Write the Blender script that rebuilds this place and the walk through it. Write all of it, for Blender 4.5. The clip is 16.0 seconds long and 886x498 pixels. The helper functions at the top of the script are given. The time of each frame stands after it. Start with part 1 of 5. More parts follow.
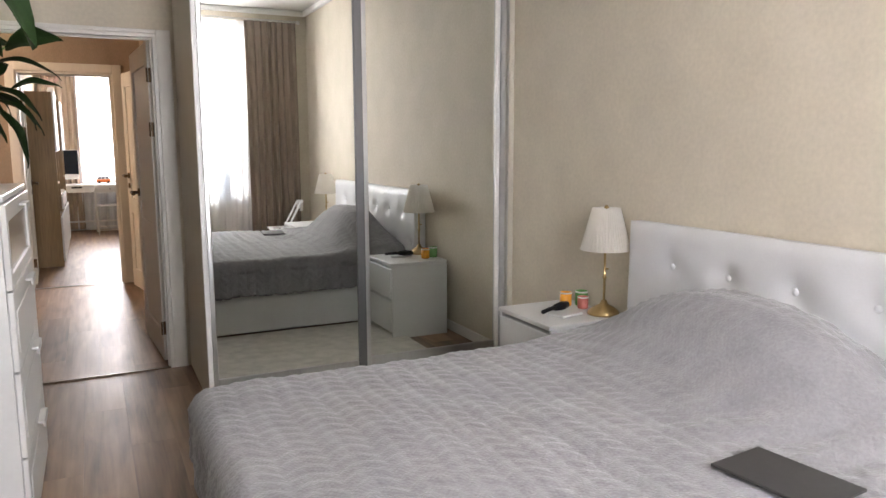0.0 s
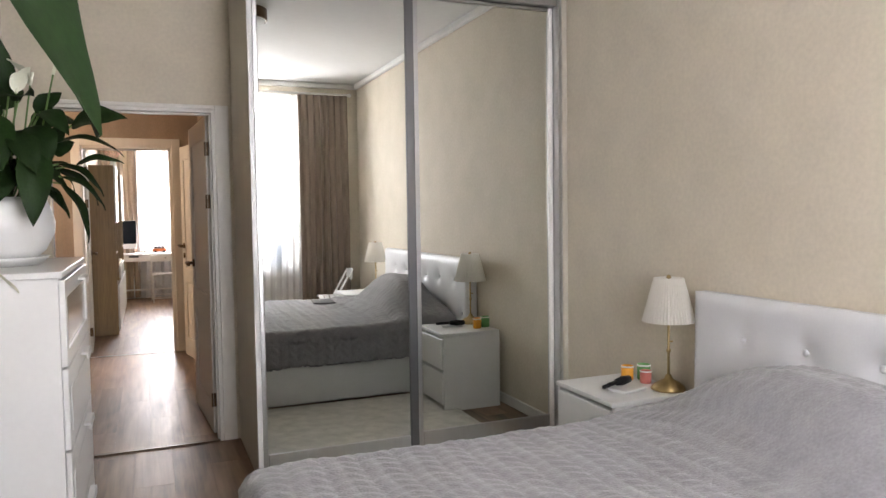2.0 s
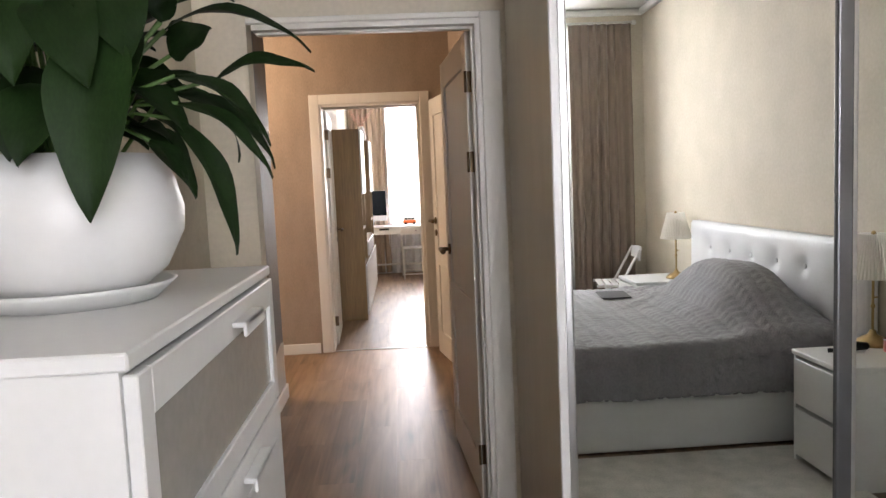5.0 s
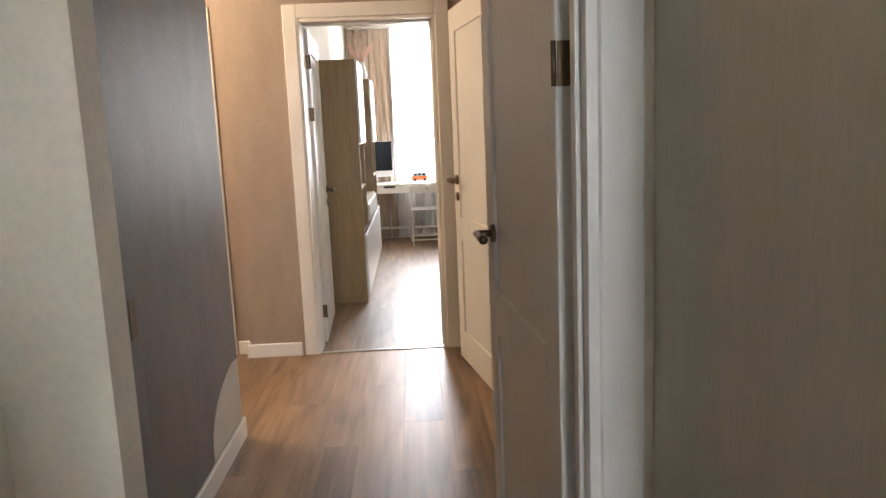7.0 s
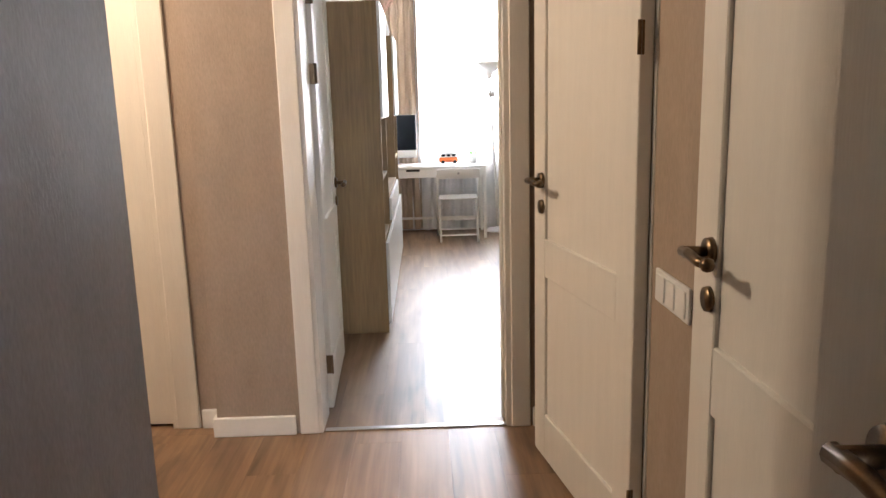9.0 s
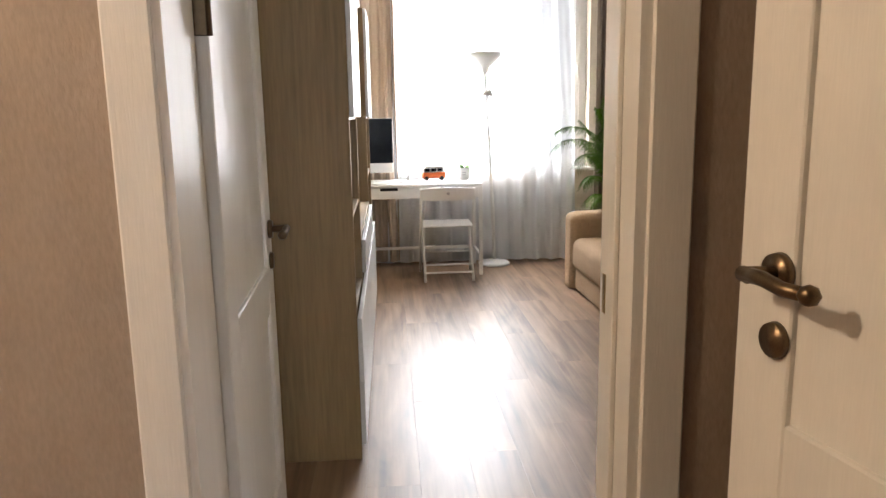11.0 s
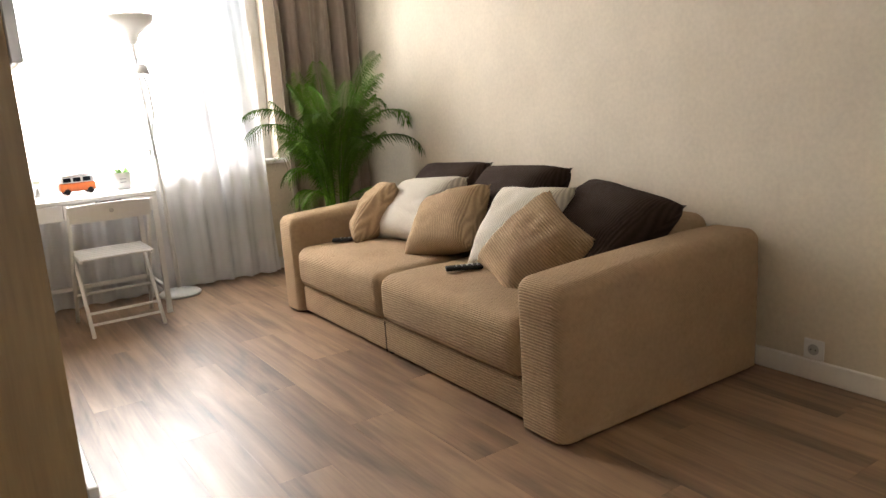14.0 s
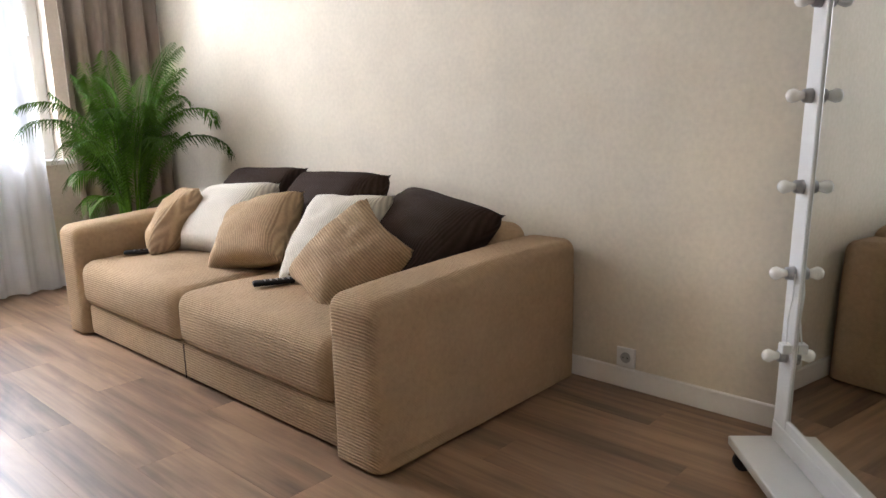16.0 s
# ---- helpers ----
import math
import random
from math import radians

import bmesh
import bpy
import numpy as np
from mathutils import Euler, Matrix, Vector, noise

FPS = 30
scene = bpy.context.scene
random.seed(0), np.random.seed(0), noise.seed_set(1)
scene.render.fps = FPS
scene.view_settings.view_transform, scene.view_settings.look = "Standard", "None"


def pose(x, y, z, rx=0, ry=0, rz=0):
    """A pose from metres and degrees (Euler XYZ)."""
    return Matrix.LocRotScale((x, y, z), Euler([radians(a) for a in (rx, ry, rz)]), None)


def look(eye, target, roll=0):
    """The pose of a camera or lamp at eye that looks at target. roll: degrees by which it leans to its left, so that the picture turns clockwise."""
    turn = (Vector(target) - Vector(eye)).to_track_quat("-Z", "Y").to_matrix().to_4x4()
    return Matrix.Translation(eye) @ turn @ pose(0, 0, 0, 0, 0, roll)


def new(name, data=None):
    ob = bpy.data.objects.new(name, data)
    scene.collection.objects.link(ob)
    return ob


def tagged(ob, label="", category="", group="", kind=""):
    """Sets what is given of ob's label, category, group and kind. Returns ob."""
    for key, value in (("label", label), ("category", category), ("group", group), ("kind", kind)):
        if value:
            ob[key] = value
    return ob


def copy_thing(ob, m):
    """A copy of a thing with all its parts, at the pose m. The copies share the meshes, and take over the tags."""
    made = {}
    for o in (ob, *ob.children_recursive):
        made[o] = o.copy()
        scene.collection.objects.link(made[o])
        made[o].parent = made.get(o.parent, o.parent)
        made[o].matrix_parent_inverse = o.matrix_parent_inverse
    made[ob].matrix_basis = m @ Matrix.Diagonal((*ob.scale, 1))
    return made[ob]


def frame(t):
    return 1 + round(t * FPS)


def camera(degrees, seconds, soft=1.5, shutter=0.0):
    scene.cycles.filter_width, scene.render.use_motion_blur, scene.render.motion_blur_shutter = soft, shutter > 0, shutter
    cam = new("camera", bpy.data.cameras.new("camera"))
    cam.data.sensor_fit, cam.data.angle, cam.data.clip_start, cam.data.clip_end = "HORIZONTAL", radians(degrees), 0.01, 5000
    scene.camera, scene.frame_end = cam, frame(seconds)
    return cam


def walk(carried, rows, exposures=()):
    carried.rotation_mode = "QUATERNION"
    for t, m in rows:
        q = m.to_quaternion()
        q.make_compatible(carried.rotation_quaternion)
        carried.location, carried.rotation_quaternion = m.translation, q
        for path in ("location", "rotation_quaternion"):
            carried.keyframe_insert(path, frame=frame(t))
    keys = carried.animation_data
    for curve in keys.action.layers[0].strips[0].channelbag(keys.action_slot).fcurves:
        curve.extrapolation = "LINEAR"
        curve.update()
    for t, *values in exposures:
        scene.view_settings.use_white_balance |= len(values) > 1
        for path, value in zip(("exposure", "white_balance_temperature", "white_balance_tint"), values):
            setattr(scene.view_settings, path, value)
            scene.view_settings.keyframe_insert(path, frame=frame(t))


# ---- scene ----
cam = camera(63.0, 16.0)
PATH = [
    (0, (0.05, 0.209, 1.352), (0.911, 1.991, 1.065), -0.2),
    (0.5, (0.011, 0.224, 1.388), (0.785, 2.058, 1.199), -0.7),
    (1, (0.002, 0.231, 1.41), (0.72, 2.093, 1.281), -1.0),
    (1.5, (0.019, 0.232, 1.394), (0.737, 2.095, 1.279), -1.0),
    (2, (0.046, 0.299, 1.37), (0.8, 2.148, 1.264), -0.8),
    (2.5, (0.132, 0.469, 1.411), (0.878, 2.325, 1.414), -0.6),
    (3, (0.193, 0.663, 1.443), (0.875, 2.54, 1.545), -0.5),
    (3.5, (0.183, 0.949, 1.414), (0.71, 2.878, 1.458), -1.3),
    (4, (0.124, 1.278, 1.384), (0.411, 3.256, 1.31), -2.2),
    (4.5, (0.105, 1.624, 1.376), (0.238, 3.615, 1.237), -2.7),
    (7, (0.104, 3.538, 1.319), (0.182, 5.512, 1.01), -2.4),
    (7.5, (0.093, 3.905, 1.309), (0.172, 5.875, 0.977), -2.7),
    (8, (0.044, 4.297, 1.32), (0.107, 6.262, 0.949), -2.4),
    (8.5, (-0.004, 4.701, 1.331), (0.047, 6.663, 0.949), -1.9),
    (9, (-0.052, 5.085, 1.326), (-0.007, 7.049, 0.947), -1.5),
    (9.5, (-0.093, 5.494, 1.335), (-0.033, 7.457, 0.96), -1.4),
    (12, (-0.166, 7.466, 1.224), (0.088, 9.419, 0.871), -1.1),
    (12.5, (-0.12, 7.767, 1.203), (0.251, 9.699, 0.844), -1.4),
    (13, (-0.165, 7.95, 1.202), (0.465, 9.81, 0.822), -1.8),
    (13.5, (-0.291, 8.042, 1.201), (0.624, 9.776, 0.806), -3.0),
    (14, (-0.397, 7.987, 1.198), (0.686, 9.618, 0.785), -3.6),
    (14.5, (-0.524, 7.896, 1.183), (0.647, 9.457, 0.746), -3.4),
    (15, (-0.528, 7.884, 1.183), (0.692, 9.404, 0.731), -3.2),
    (15.5, (-0.406, 7.991, 1.172), (0.895, 9.443, 0.728), -2.4),
    (16, (-0.225, 8.118, 1.166), (1.22, 9.439, 0.756), -1.2),
]
EXPOSURES = [(0, 0.06, 6600, 15), (1.0, 0.04, 6600, 15), (3.5, 0.02, 6500, 15), (4.5, 0.08, 6500, 15), (7.0, 0.44, 6200, 10), (8.5, 0.43, 6000, 10), (9.5, 0.18, 5950, 10), (12.0, 0.10, 6600, 10), (13.5, 0.10, 6700, 10), (14.5, 0.14, 6600, 10), (15.0, 0.28, 6200, 10), (15.5, 0.34, 5800, 10), (16.0, 0.38, 5850, 10)]
BED_W, LIV_W, HALL_W = 325.0, 392.0, 94.0

walk(cam, [(t, look(eye, target, roll)) for t, eye, target, roll in PATH], EXPOSURES)

# ---- light ----
world = bpy.data.worlds.new("sky")
scene.world = world
world.use_nodes = True
wn = world.node_tree.nodes
sky = wn.new("ShaderNodeTexSky")
sky.sky_type = "NISHITA"
sky.sun_disc = False
sky.sun_elevation, sky.sun_rotation = radians(40), radians(150)
world.node_tree.links.new(sky.outputs[0], wn["Background"].inputs[0])
wn["Background"].inputs[1].default_value = 0.15

sun = new("sun", bpy.data.lights.new("sun", "SUN"))
sun.data.energy, sun.data.angle, sun.data.color = 0.8, radians(15), (1, 0.97, 0.92)
sun.matrix_world = look((0, 0, 10), (-2, 3.4, 5.2))


def area(name, eye, target, w, h, watts, color):
    a = new(name, bpy.data.lights.new(name, "AREA"))
    a.data.shape, a.data.size, a.data.size_y, a.data.energy, a.data.color = "RECTANGLE", w, h, watts, color
    a.matrix_world = look(eye, target)
    return a


area("bedroom_daylight", (0.98, -0.80, 1.7), (0.98, 3, 1.0), 1.05, 1.8, BED_W, (0.96, 0.98, 1.0))
area("living_daylight", (0.46, 13.42, 1.7), (0.46, 9, 1.2), 1.06, 1.75, LIV_W, (1.0, 0.975, 0.965))

# ---- materials ----


def mat(name, color, rough=0.6, metal=0.0, var=0.12, scale=6.0, bump=0.0, bump_scale=200.0, stretch=(1, 1, 1), spec=None, coat=0.0, sheen=0.0, rand=0.0):
    """Principled surface with two scales of colour variation and fine relief."""
    m = bpy.data.materials.new(name)
    m.use_nodes = True
    nt = m.node_tree
    n, l = nt.nodes, nt.links
    p = n["Principled BSDF"]
    p.inputs["Roughness"].default_value, p.inputs["Metallic"].default_value = rough, metal
    p.inputs["Coat Weight"].default_value = coat
    p.inputs["Sheen Weight"].default_value = sheen
    if spec is not None:
        p.inputs["Specular IOR Level"].default_value = spec
    tc = n.new("ShaderNodeTexCoord")
    mp = n.new("ShaderNodeMapping")
    mp.inputs["Scale"].default_value = stretch
    l.new(tc.outputs["Object"], mp.inputs[0])
    a = n.new("ShaderNodeTexNoise")
    a.inputs["Scale"].default_value, a.inputs["Detail"].default_value = scale, 4
    b = n.new("ShaderNodeTexNoise")
    b.inputs["Scale"].default_value, b.inputs["Detail"].default_value = scale * 12, 3
    l.new(mp.outputs[0], a.inputs[0])
    l.new(mp.outputs[0], b.inputs[0])
    mix = n.new("ShaderNodeMath")
    mix.operation = "ADD"
    l.new(a.outputs[0], mix.inputs[0])
    l.new(b.outputs[0], mix.inputs[1])
    rng = n.new("ShaderNodeMapRange")
    rng.inputs[1].default_value, rng.inputs[2].default_value = 0.6, 1.4
    rng.inputs[3].default_value, rng.inputs[4].default_value = 1 - var, 1 + var
    l.new(mix.outputs[0], rng.inputs[0])
    last = rng.outputs[0]
    if rand:
        oi = n.new("ShaderNodeObjectInfo")
        r2 = n.new("ShaderNodeMapRange")
        r2.inputs[3].default_value, r2.inputs[4].default_value = 1 - rand, 1 + rand
        l.new(oi.outputs["Random"], r2.inputs[0])
        mu = n.new("ShaderNodeMath")
        mu.operation = "MULTIPLY"
        l.new(last, mu.inputs[0])
        l.new(r2.outputs[0], mu.inputs[1])
        last = mu.outputs[0]
    v = n.new("ShaderNodeVectorMath")
    v.operation = "SCALE"
    v.inputs[0].default_value = color
    l.new(last, v.inputs["Scale"])
    l.new(v.outputs[0], p.inputs["Base Color"])
    if bump:
        c = n.new("ShaderNodeTexNoise")
        c.inputs["Scale"].default_value, c.inputs["Detail"].default_value = bump_scale, 2
        l.new(mp.outputs[0], c.inputs[0])
        bp = n.new("ShaderNodeBump")
        bp.inputs["Strength"].default_value, bp.inputs["Distance"].default_value = bump, 0.004
        l.new(c.outputs[0], bp.inputs["Height"])
        l.new(bp.outputs[0], p.inputs["Normal"])
    return m


def boards(name, dark, light, rough, spec):
    """Wood-grain laminate: cloudy streaks and fine grain along y, shifted from plank to plank."""
    m = bpy.data.materials.new(name)
    m.use_nodes = True
    n, l = m.node_tree.nodes, m.node_tree.links
    p = n["Principled BSDF"]
    p.inputs["Specular IOR Level"].default_value = spec
    tc, oi = n.new("ShaderNodeTexCoord"), n.new("ShaderNodeObjectInfo")
    off = n.new("ShaderNodeVectorMath")
    off.operation = "MULTIPLY_ADD"
    off.inputs[1].default_value = (37.0, 61.0, 13.0)
    l.new(oi.outputs["Random"], off.inputs[0])
    l.new(tc.outputs["Object"], off.inputs[2])
    noises = []
    for stretch, sc, det, dist in (((5.0, 0.85, 1), 1.5, 5, 0.9), ((55, 1.6, 1), 1.0, 3, 0.0), ((16, 0.9, 1), 1.3, 4, 0.6)):
        mp = n.new("ShaderNodeMapping")
        mp.inputs["Scale"].default_value = stretch
        l.new(off.outputs[0], mp.inputs[0])
        t = n.new("ShaderNodeTexNoise")
        t.inputs["Scale"].default_value, t.inputs["Detail"].default_value, t.inputs["Distortion"].default_value = sc, det, dist
        l.new(mp.outputs[0], t.inputs[0])
        noises.append(t)
    add = n.new("ShaderNodeMath")
    add.operation = "MULTIPLY_ADD"
    add.inputs[1].default_value = 0.35
    l.new(noises[1].outputs[0], add.inputs[0])
    l.new(noises[0].outputs[0], add.inputs[2])
    ad2 = n.new("ShaderNodeMath")
    ad2.operation = "MULTIPLY_ADD"
    ad2.inputs[1].default_value = 0.45
    l.new(noises[2].outputs[0], ad2.inputs[0])
    l.new(add.outputs[0], ad2.inputs[2])
    ad3 = n.new("ShaderNodeMath")
    ad3.operation = "MULTIPLY_ADD"
    ad3.inputs[1].default_value = 0.16
    l.new(oi.outputs["Random"], ad3.inputs[0])
    l.new(ad2.outputs[0], ad3.inputs[2])
    rg = n.new("ShaderNodeMapRange")
    rg.inputs[1].default_value, rg.inputs[2].default_value = 0.70, 1.28
    l.new(ad3.outputs[0], rg.inputs[0])
    mix = n.new("ShaderNodeMix")
    mix.data_type = "RGBA"
    mix.inputs[6].default_value, mix.inputs[7].default_value = (*dark, 1), (*light, 1)
    l.new(rg.outputs[0], mix.inputs[0])
    l.new(mix.outputs[2], p.inputs["Base Color"])
    rr = n.new("ShaderNodeMapRange")
    rr.inputs[3].default_value, rr.inputs[4].default_value = rough + 0.07, rough - 0.07
    l.new(noises[2].outputs[0], rr.inputs[0])
    l.new(rr.outputs[0], p.inputs["Roughness"])
    bp = n.new("ShaderNodeBump")
    bp.inputs["Strength"].default_value, bp.inputs["Distance"].default_value = 0.05, 0.003
    l.new(noises[1].outputs[0], bp.inputs["Height"])
    l.new(bp.outputs[0], p.inputs["Normal"])
    return m


def ribbed(name, color, pitch, axis, rough=0.9, var=0.15, sheen=0.0, plain_y=False):
    """Corduroy: ribs of the given pitch along a direction, in relief and painted shade."""
    m = mat(name, color, rough, var=var, scale=5, sheen=sheen, spec=0.12)
    nt = m.node_tree
    n, l = nt.nodes, nt.links
    p = n["Principled BSDF"]
    tc = n.new("ShaderNodeTexCoord")
    dot = n.new("ShaderNodeVectorMath")
    dot.operation = "DOT_PRODUCT"
    dot.inputs[1].default_value = axis
    l.new(tc.outputs["Object"], dot.inputs[0])
    mul = n.new("ShaderNodeMath")
    mul.operation = "MULTIPLY"
    mul.inputs[1].default_value = 2 * math.pi / pitch
    l.new(dot.outputs["Value"], mul.inputs[0])
    s = n.new("ShaderNodeMath")
    s.operation = "SINE"
    l.new(mul.outputs[0], s.inputs[0])
    if plain_y:
        # the pile lies flat on the end faces
        ge = n.new("ShaderNodeNewGeometry")
        sp = n.new("ShaderNodeSeparateXYZ")
        l.new(ge.outputs["Normal"], sp.inputs[0])
        ab = n.new("ShaderNodeMath")
        ab.operation = "ABSOLUTE"
        l.new(sp.outputs[1], ab.inputs[0])
        fl = n.new("ShaderNodeMapRange")
        fl.inputs[1].default_value, fl.inputs[2].default_value, fl.inputs[3].default_value, fl.inputs[4].default_value = 0.3, 0.9, 1.0, 0.08
        l.new(ab.outputs[0], fl.inputs[0])
        mm = n.new("ShaderNodeMath")
        mm.operation = "MULTIPLY"
        l.new(s.outputs[0], mm.inputs[0])
        l.new(fl.outputs[0], mm.inputs[1])
        s = mm
    bp = n.new("ShaderNodeBump")
    bp.inputs["Strength"].default_value, bp.inputs["Distance"].default_value = 0.5, 0.003
    l.new(s.outputs[0], bp.inputs["Height"])
    l.new(bp.outputs[0], p.inputs["Normal"])
    old = p.inputs["Base Color"].links[0].from_socket
    # groove shade goes into the colour too: dark lows, light crests
    rg = n.new("ShaderNodeMapRange")
    rg.inputs[1].default_value, rg.inputs[2].default_value, rg.inputs[3].default_value, rg.inputs[4].default_value = -1, 1, 0.74, 1.10
    l.new(s.outputs[0], rg.inputs[0])
    v = n.new("ShaderNodeVectorMath")
    v.operation = "SCALE"
    l.new(old, v.inputs[0])
    l.new(rg.outputs[0], v.inputs["Scale"])
    l.new(v.outputs[0], p.inputs["Base Color"])
    return m


def sheer(name, color, clear):
    m = bpy.data.materials.new(name)
    m.use_nodes = True
    n, l = m.node_tree.nodes, m.node_tree.links
    out = n["Material Output"]
    n.remove(n["Principled BSDF"])
    t, d, tr = n.new("ShaderNodeBsdfTranslucent"), n.new("ShaderNodeBsdfDiffuse"), n.new("ShaderNodeBsdfTransparent")
    t.inputs[0].default_value = d.inputs[0].default_value = (*color, 1)
    a, b = n.new("ShaderNodeMixShader"), n.new("ShaderNodeMixShader")
    a.inputs[0].default_value = 0.5
    l.new(t.outputs[0], a.inputs[1])
    l.new(d.outputs[0], a.inputs[2])
    tc = n.new("ShaderNodeTexCoord")
    nz = n.new("ShaderNodeTexNoise")
    nz.inputs["Scale"].default_value = 3
    l.new(tc.outputs["Object"], nz.inputs[0])
    r = n.new("ShaderNodeMapRange")
    r.inputs[3].default_value, r.inputs[4].default_value = clear - 0.12, clear + 0.12
    l.new(nz.outputs[0], r.inputs[0])
    l.new(r.outputs[0], b.inputs[0])
    l.new(a.outputs[0], b.inputs[1])
    l.new(tr.outputs[0], b.inputs[2])
    l.new(b.outputs[0], out.inputs[0])
    return m


def glow(name, color, strength):
    m = bpy.data.materials.new(name)
    m.use_nodes = True
    p = m.node_tree.nodes["Principled BSDF"]
    p.inputs["Base Color"].default_value = (*color, 1)
    p.inputs["Emission Color"].default_value, p.inputs["Emission Strength"].default_value = (*color, 1), strength
    return m


def glassy(name):
    m = bpy.data.materials.new(name)
    m.use_nodes = True
    n, l = m.node_tree.nodes, m.node_tree.links
    n.remove(n["Principled BSDF"])
    t, g, f, x = n.new("ShaderNodeBsdfTransparent"), n.new("ShaderNodeBsdfGlossy"), n.new("ShaderNodeFresnel"), n.new("ShaderNodeMixShader")
    g.inputs["Roughness"].default_value = 0.02
    l.new(f.outputs[0], x.inputs[0])
    l.new(t.outputs[0], x.inputs[1])
    l.new(g.outputs[0], x.inputs[2])
    l.new(x.outputs[0], n["Material Output"].inputs[0])
    return m


M_PAPER = mat("linen_wallpaper", (0.60, 0.535, 0.43), 0.75, var=0.09, scale=3.5, bump=0.12, bump_scale=60, stretch=(1.2, 1.2, 1.2))
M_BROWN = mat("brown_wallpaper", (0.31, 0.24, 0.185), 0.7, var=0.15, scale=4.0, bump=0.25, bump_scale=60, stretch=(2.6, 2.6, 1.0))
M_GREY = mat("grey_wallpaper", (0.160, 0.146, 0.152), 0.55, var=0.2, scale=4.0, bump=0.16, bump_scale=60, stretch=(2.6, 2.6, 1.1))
M_CEIL = mat("ceiling_paint", (0.74, 0.73, 0.71), 0.9, var=0.03, scale=1.5)
M_PATCH = mat("pale_patch", (0.62, 0.60, 0.57), 0.9, var=0.08, scale=8)
M_TRIM = mat("white_trim", (0.72, 0.70, 0.67), 0.4, var=0.04, scale=5)
M_DOOR = mat("white_door_paint", (0.70, 0.67, 0.62), 0.38, var=0.05, scale=4, bump=0.12, bump_scale=40, stretch=(8, 8, 0.6))
M_WHITE = mat("white_lacquer", (0.69, 0.69, 0.68), 0.3, var=0.03, scale=4)
M_BOARD = boards("laminate_board", (0.085, 0.046, 0.025), (0.345, 0.215, 0.122), 0.42, 0.7)
M_GAP = mat("floor_gap", (0.085, 0.055, 0.035), 0.8)
M_OAK = mat("oak_veneer", (0.25, 0.165, 0.072), 0.5, var=0.30, scale=1.1, stretch=(6, 6, 0.4), bump=0.08, bump_scale=60)
M_ALU = mat("brushed_aluminium", (0.50, 0.50, 0.50), 0.32, 1.0, var=0.06, scale=4, stretch=(1, 1, 0.1))
M_PROFILE = mat("grey_anodised", (0.15, 0.15, 0.155), 0.38, 0.9, var=0.06, scale=4, stretch=(1, 1, 0.1))
M_STEEL = mat("hinge_steel", (0.55, 0.53, 0.5), 0.3, 1.0)
M_BRONZE = mat("aged_bronze", (0.14, 0.095, 0.055), 0.35, 0.9, var=0.3, scale=30)
M_BRASS = mat("brass", (0.42, 0.30, 0.14), 0.3, 1.0, var=0.15, scale=30)
M_MIRROR = mat("mirror_silver", (0.74, 0.755, 0.73), 0.0, 1.0, var=0.0)
M_GLASS = glassy("clear_glass")
M_FROST = mat("frosted_glass", (0.33, 0.31, 0.28), 0.15, var=0.1, scale=4)
M_KNIT = mat("grey_knit_blanket", (0.225, 0.218, 0.23), 0.95, var=0.16, scale=7, sheen=0.3)
M_LEATHER = mat("white_leatherette", (0.66, 0.66, 0.67), 0.38, var=0.03, scale=10, bump=0.15, bump_scale=250)
M_RUG = mat("beige_rug", (0.62, 0.60, 0.55), 0.95, var=0.25, scale=12, bump=0.8, bump_scale=120)
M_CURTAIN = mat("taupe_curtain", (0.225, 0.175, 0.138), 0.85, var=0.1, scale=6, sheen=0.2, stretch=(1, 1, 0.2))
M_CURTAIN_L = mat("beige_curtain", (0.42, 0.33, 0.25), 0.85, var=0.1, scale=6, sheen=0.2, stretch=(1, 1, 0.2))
M_TULLE = sheer("white_tulle", (0.88, 0.90, 0.94), 0.27)
M_SHADE = sheer("pleated_shade", (0.85, 0.82, 0.76), 0.02)
M_LEAF = mat("dark_leaf", (0.007, 0.0175, 0.0035), 0.55, var=0.4, scale=9, rand=0.3, spec=0.13, stretch=(1, 3, 1))
M_STALK = mat("plant_stalk", (0.07, 0.14, 0.03), 0.5)
M_PETAL = mat("cream_spathe", (0.70, 0.71, 0.58), 0.6, var=0.1)
M_PALM = mat("palm_leaf", (0.050, 0.112, 0.006), 0.6, var=0.45, scale=4, rand=0.4, spec=0.15)
M_SOIL = mat("soil", (0.03, 0.022, 0.015), 0.95, bump=1, bump_scale=90)
M_CERAMIC = mat("white_ceramic", (0.70, 0.70, 0.69), 0.36, var=0.02)
M_SOFA = ribbed("beige_corduroy", (0.375, 0.262, 0.160), 0.0112, (1.0, 0.0, 1.0), plain_y=True)
M_PIL_BROWN = ribbed("dark_brown_corduroy", (0.042, 0.027, 0.021), 0.011, (0, 1, 0))
M_PIL_BEIGE = ribbed("tan_corduroy", (0.36, 0.25, 0.15), 0.011, (0, 1, 0))
M_PIL_CREAM = ribbed("cream_corduroy", (0.60, 0.55, 0.47), 0.011, (0, 1, 0), var=0.06)
M_BLACK = mat("black_plastic", (0.010, 0.010, 0.011), 0.55, spec=0.25)
M_SCREEN = mat("dark_screen", (0.006, 0.008, 0.012), 0.15, spec=0.12)
M_DARKGREY = mat("slate_tablet", (0.036, 0.034, 0.034), 0.55)
M_ORANGE = mat("orange_enamel", (0.62, 0.14, 0.03), 0.3)
M_YELLOWJ = mat("orange_candle", (0.75, 0.32, 0.02), 0.35)
M_GREENJ = mat("green_candle", (0.12, 0.32, 0.09), 0.35)
M_PINKJ = mat("red_label", (0.55, 0.16, 0.13), 0.45)
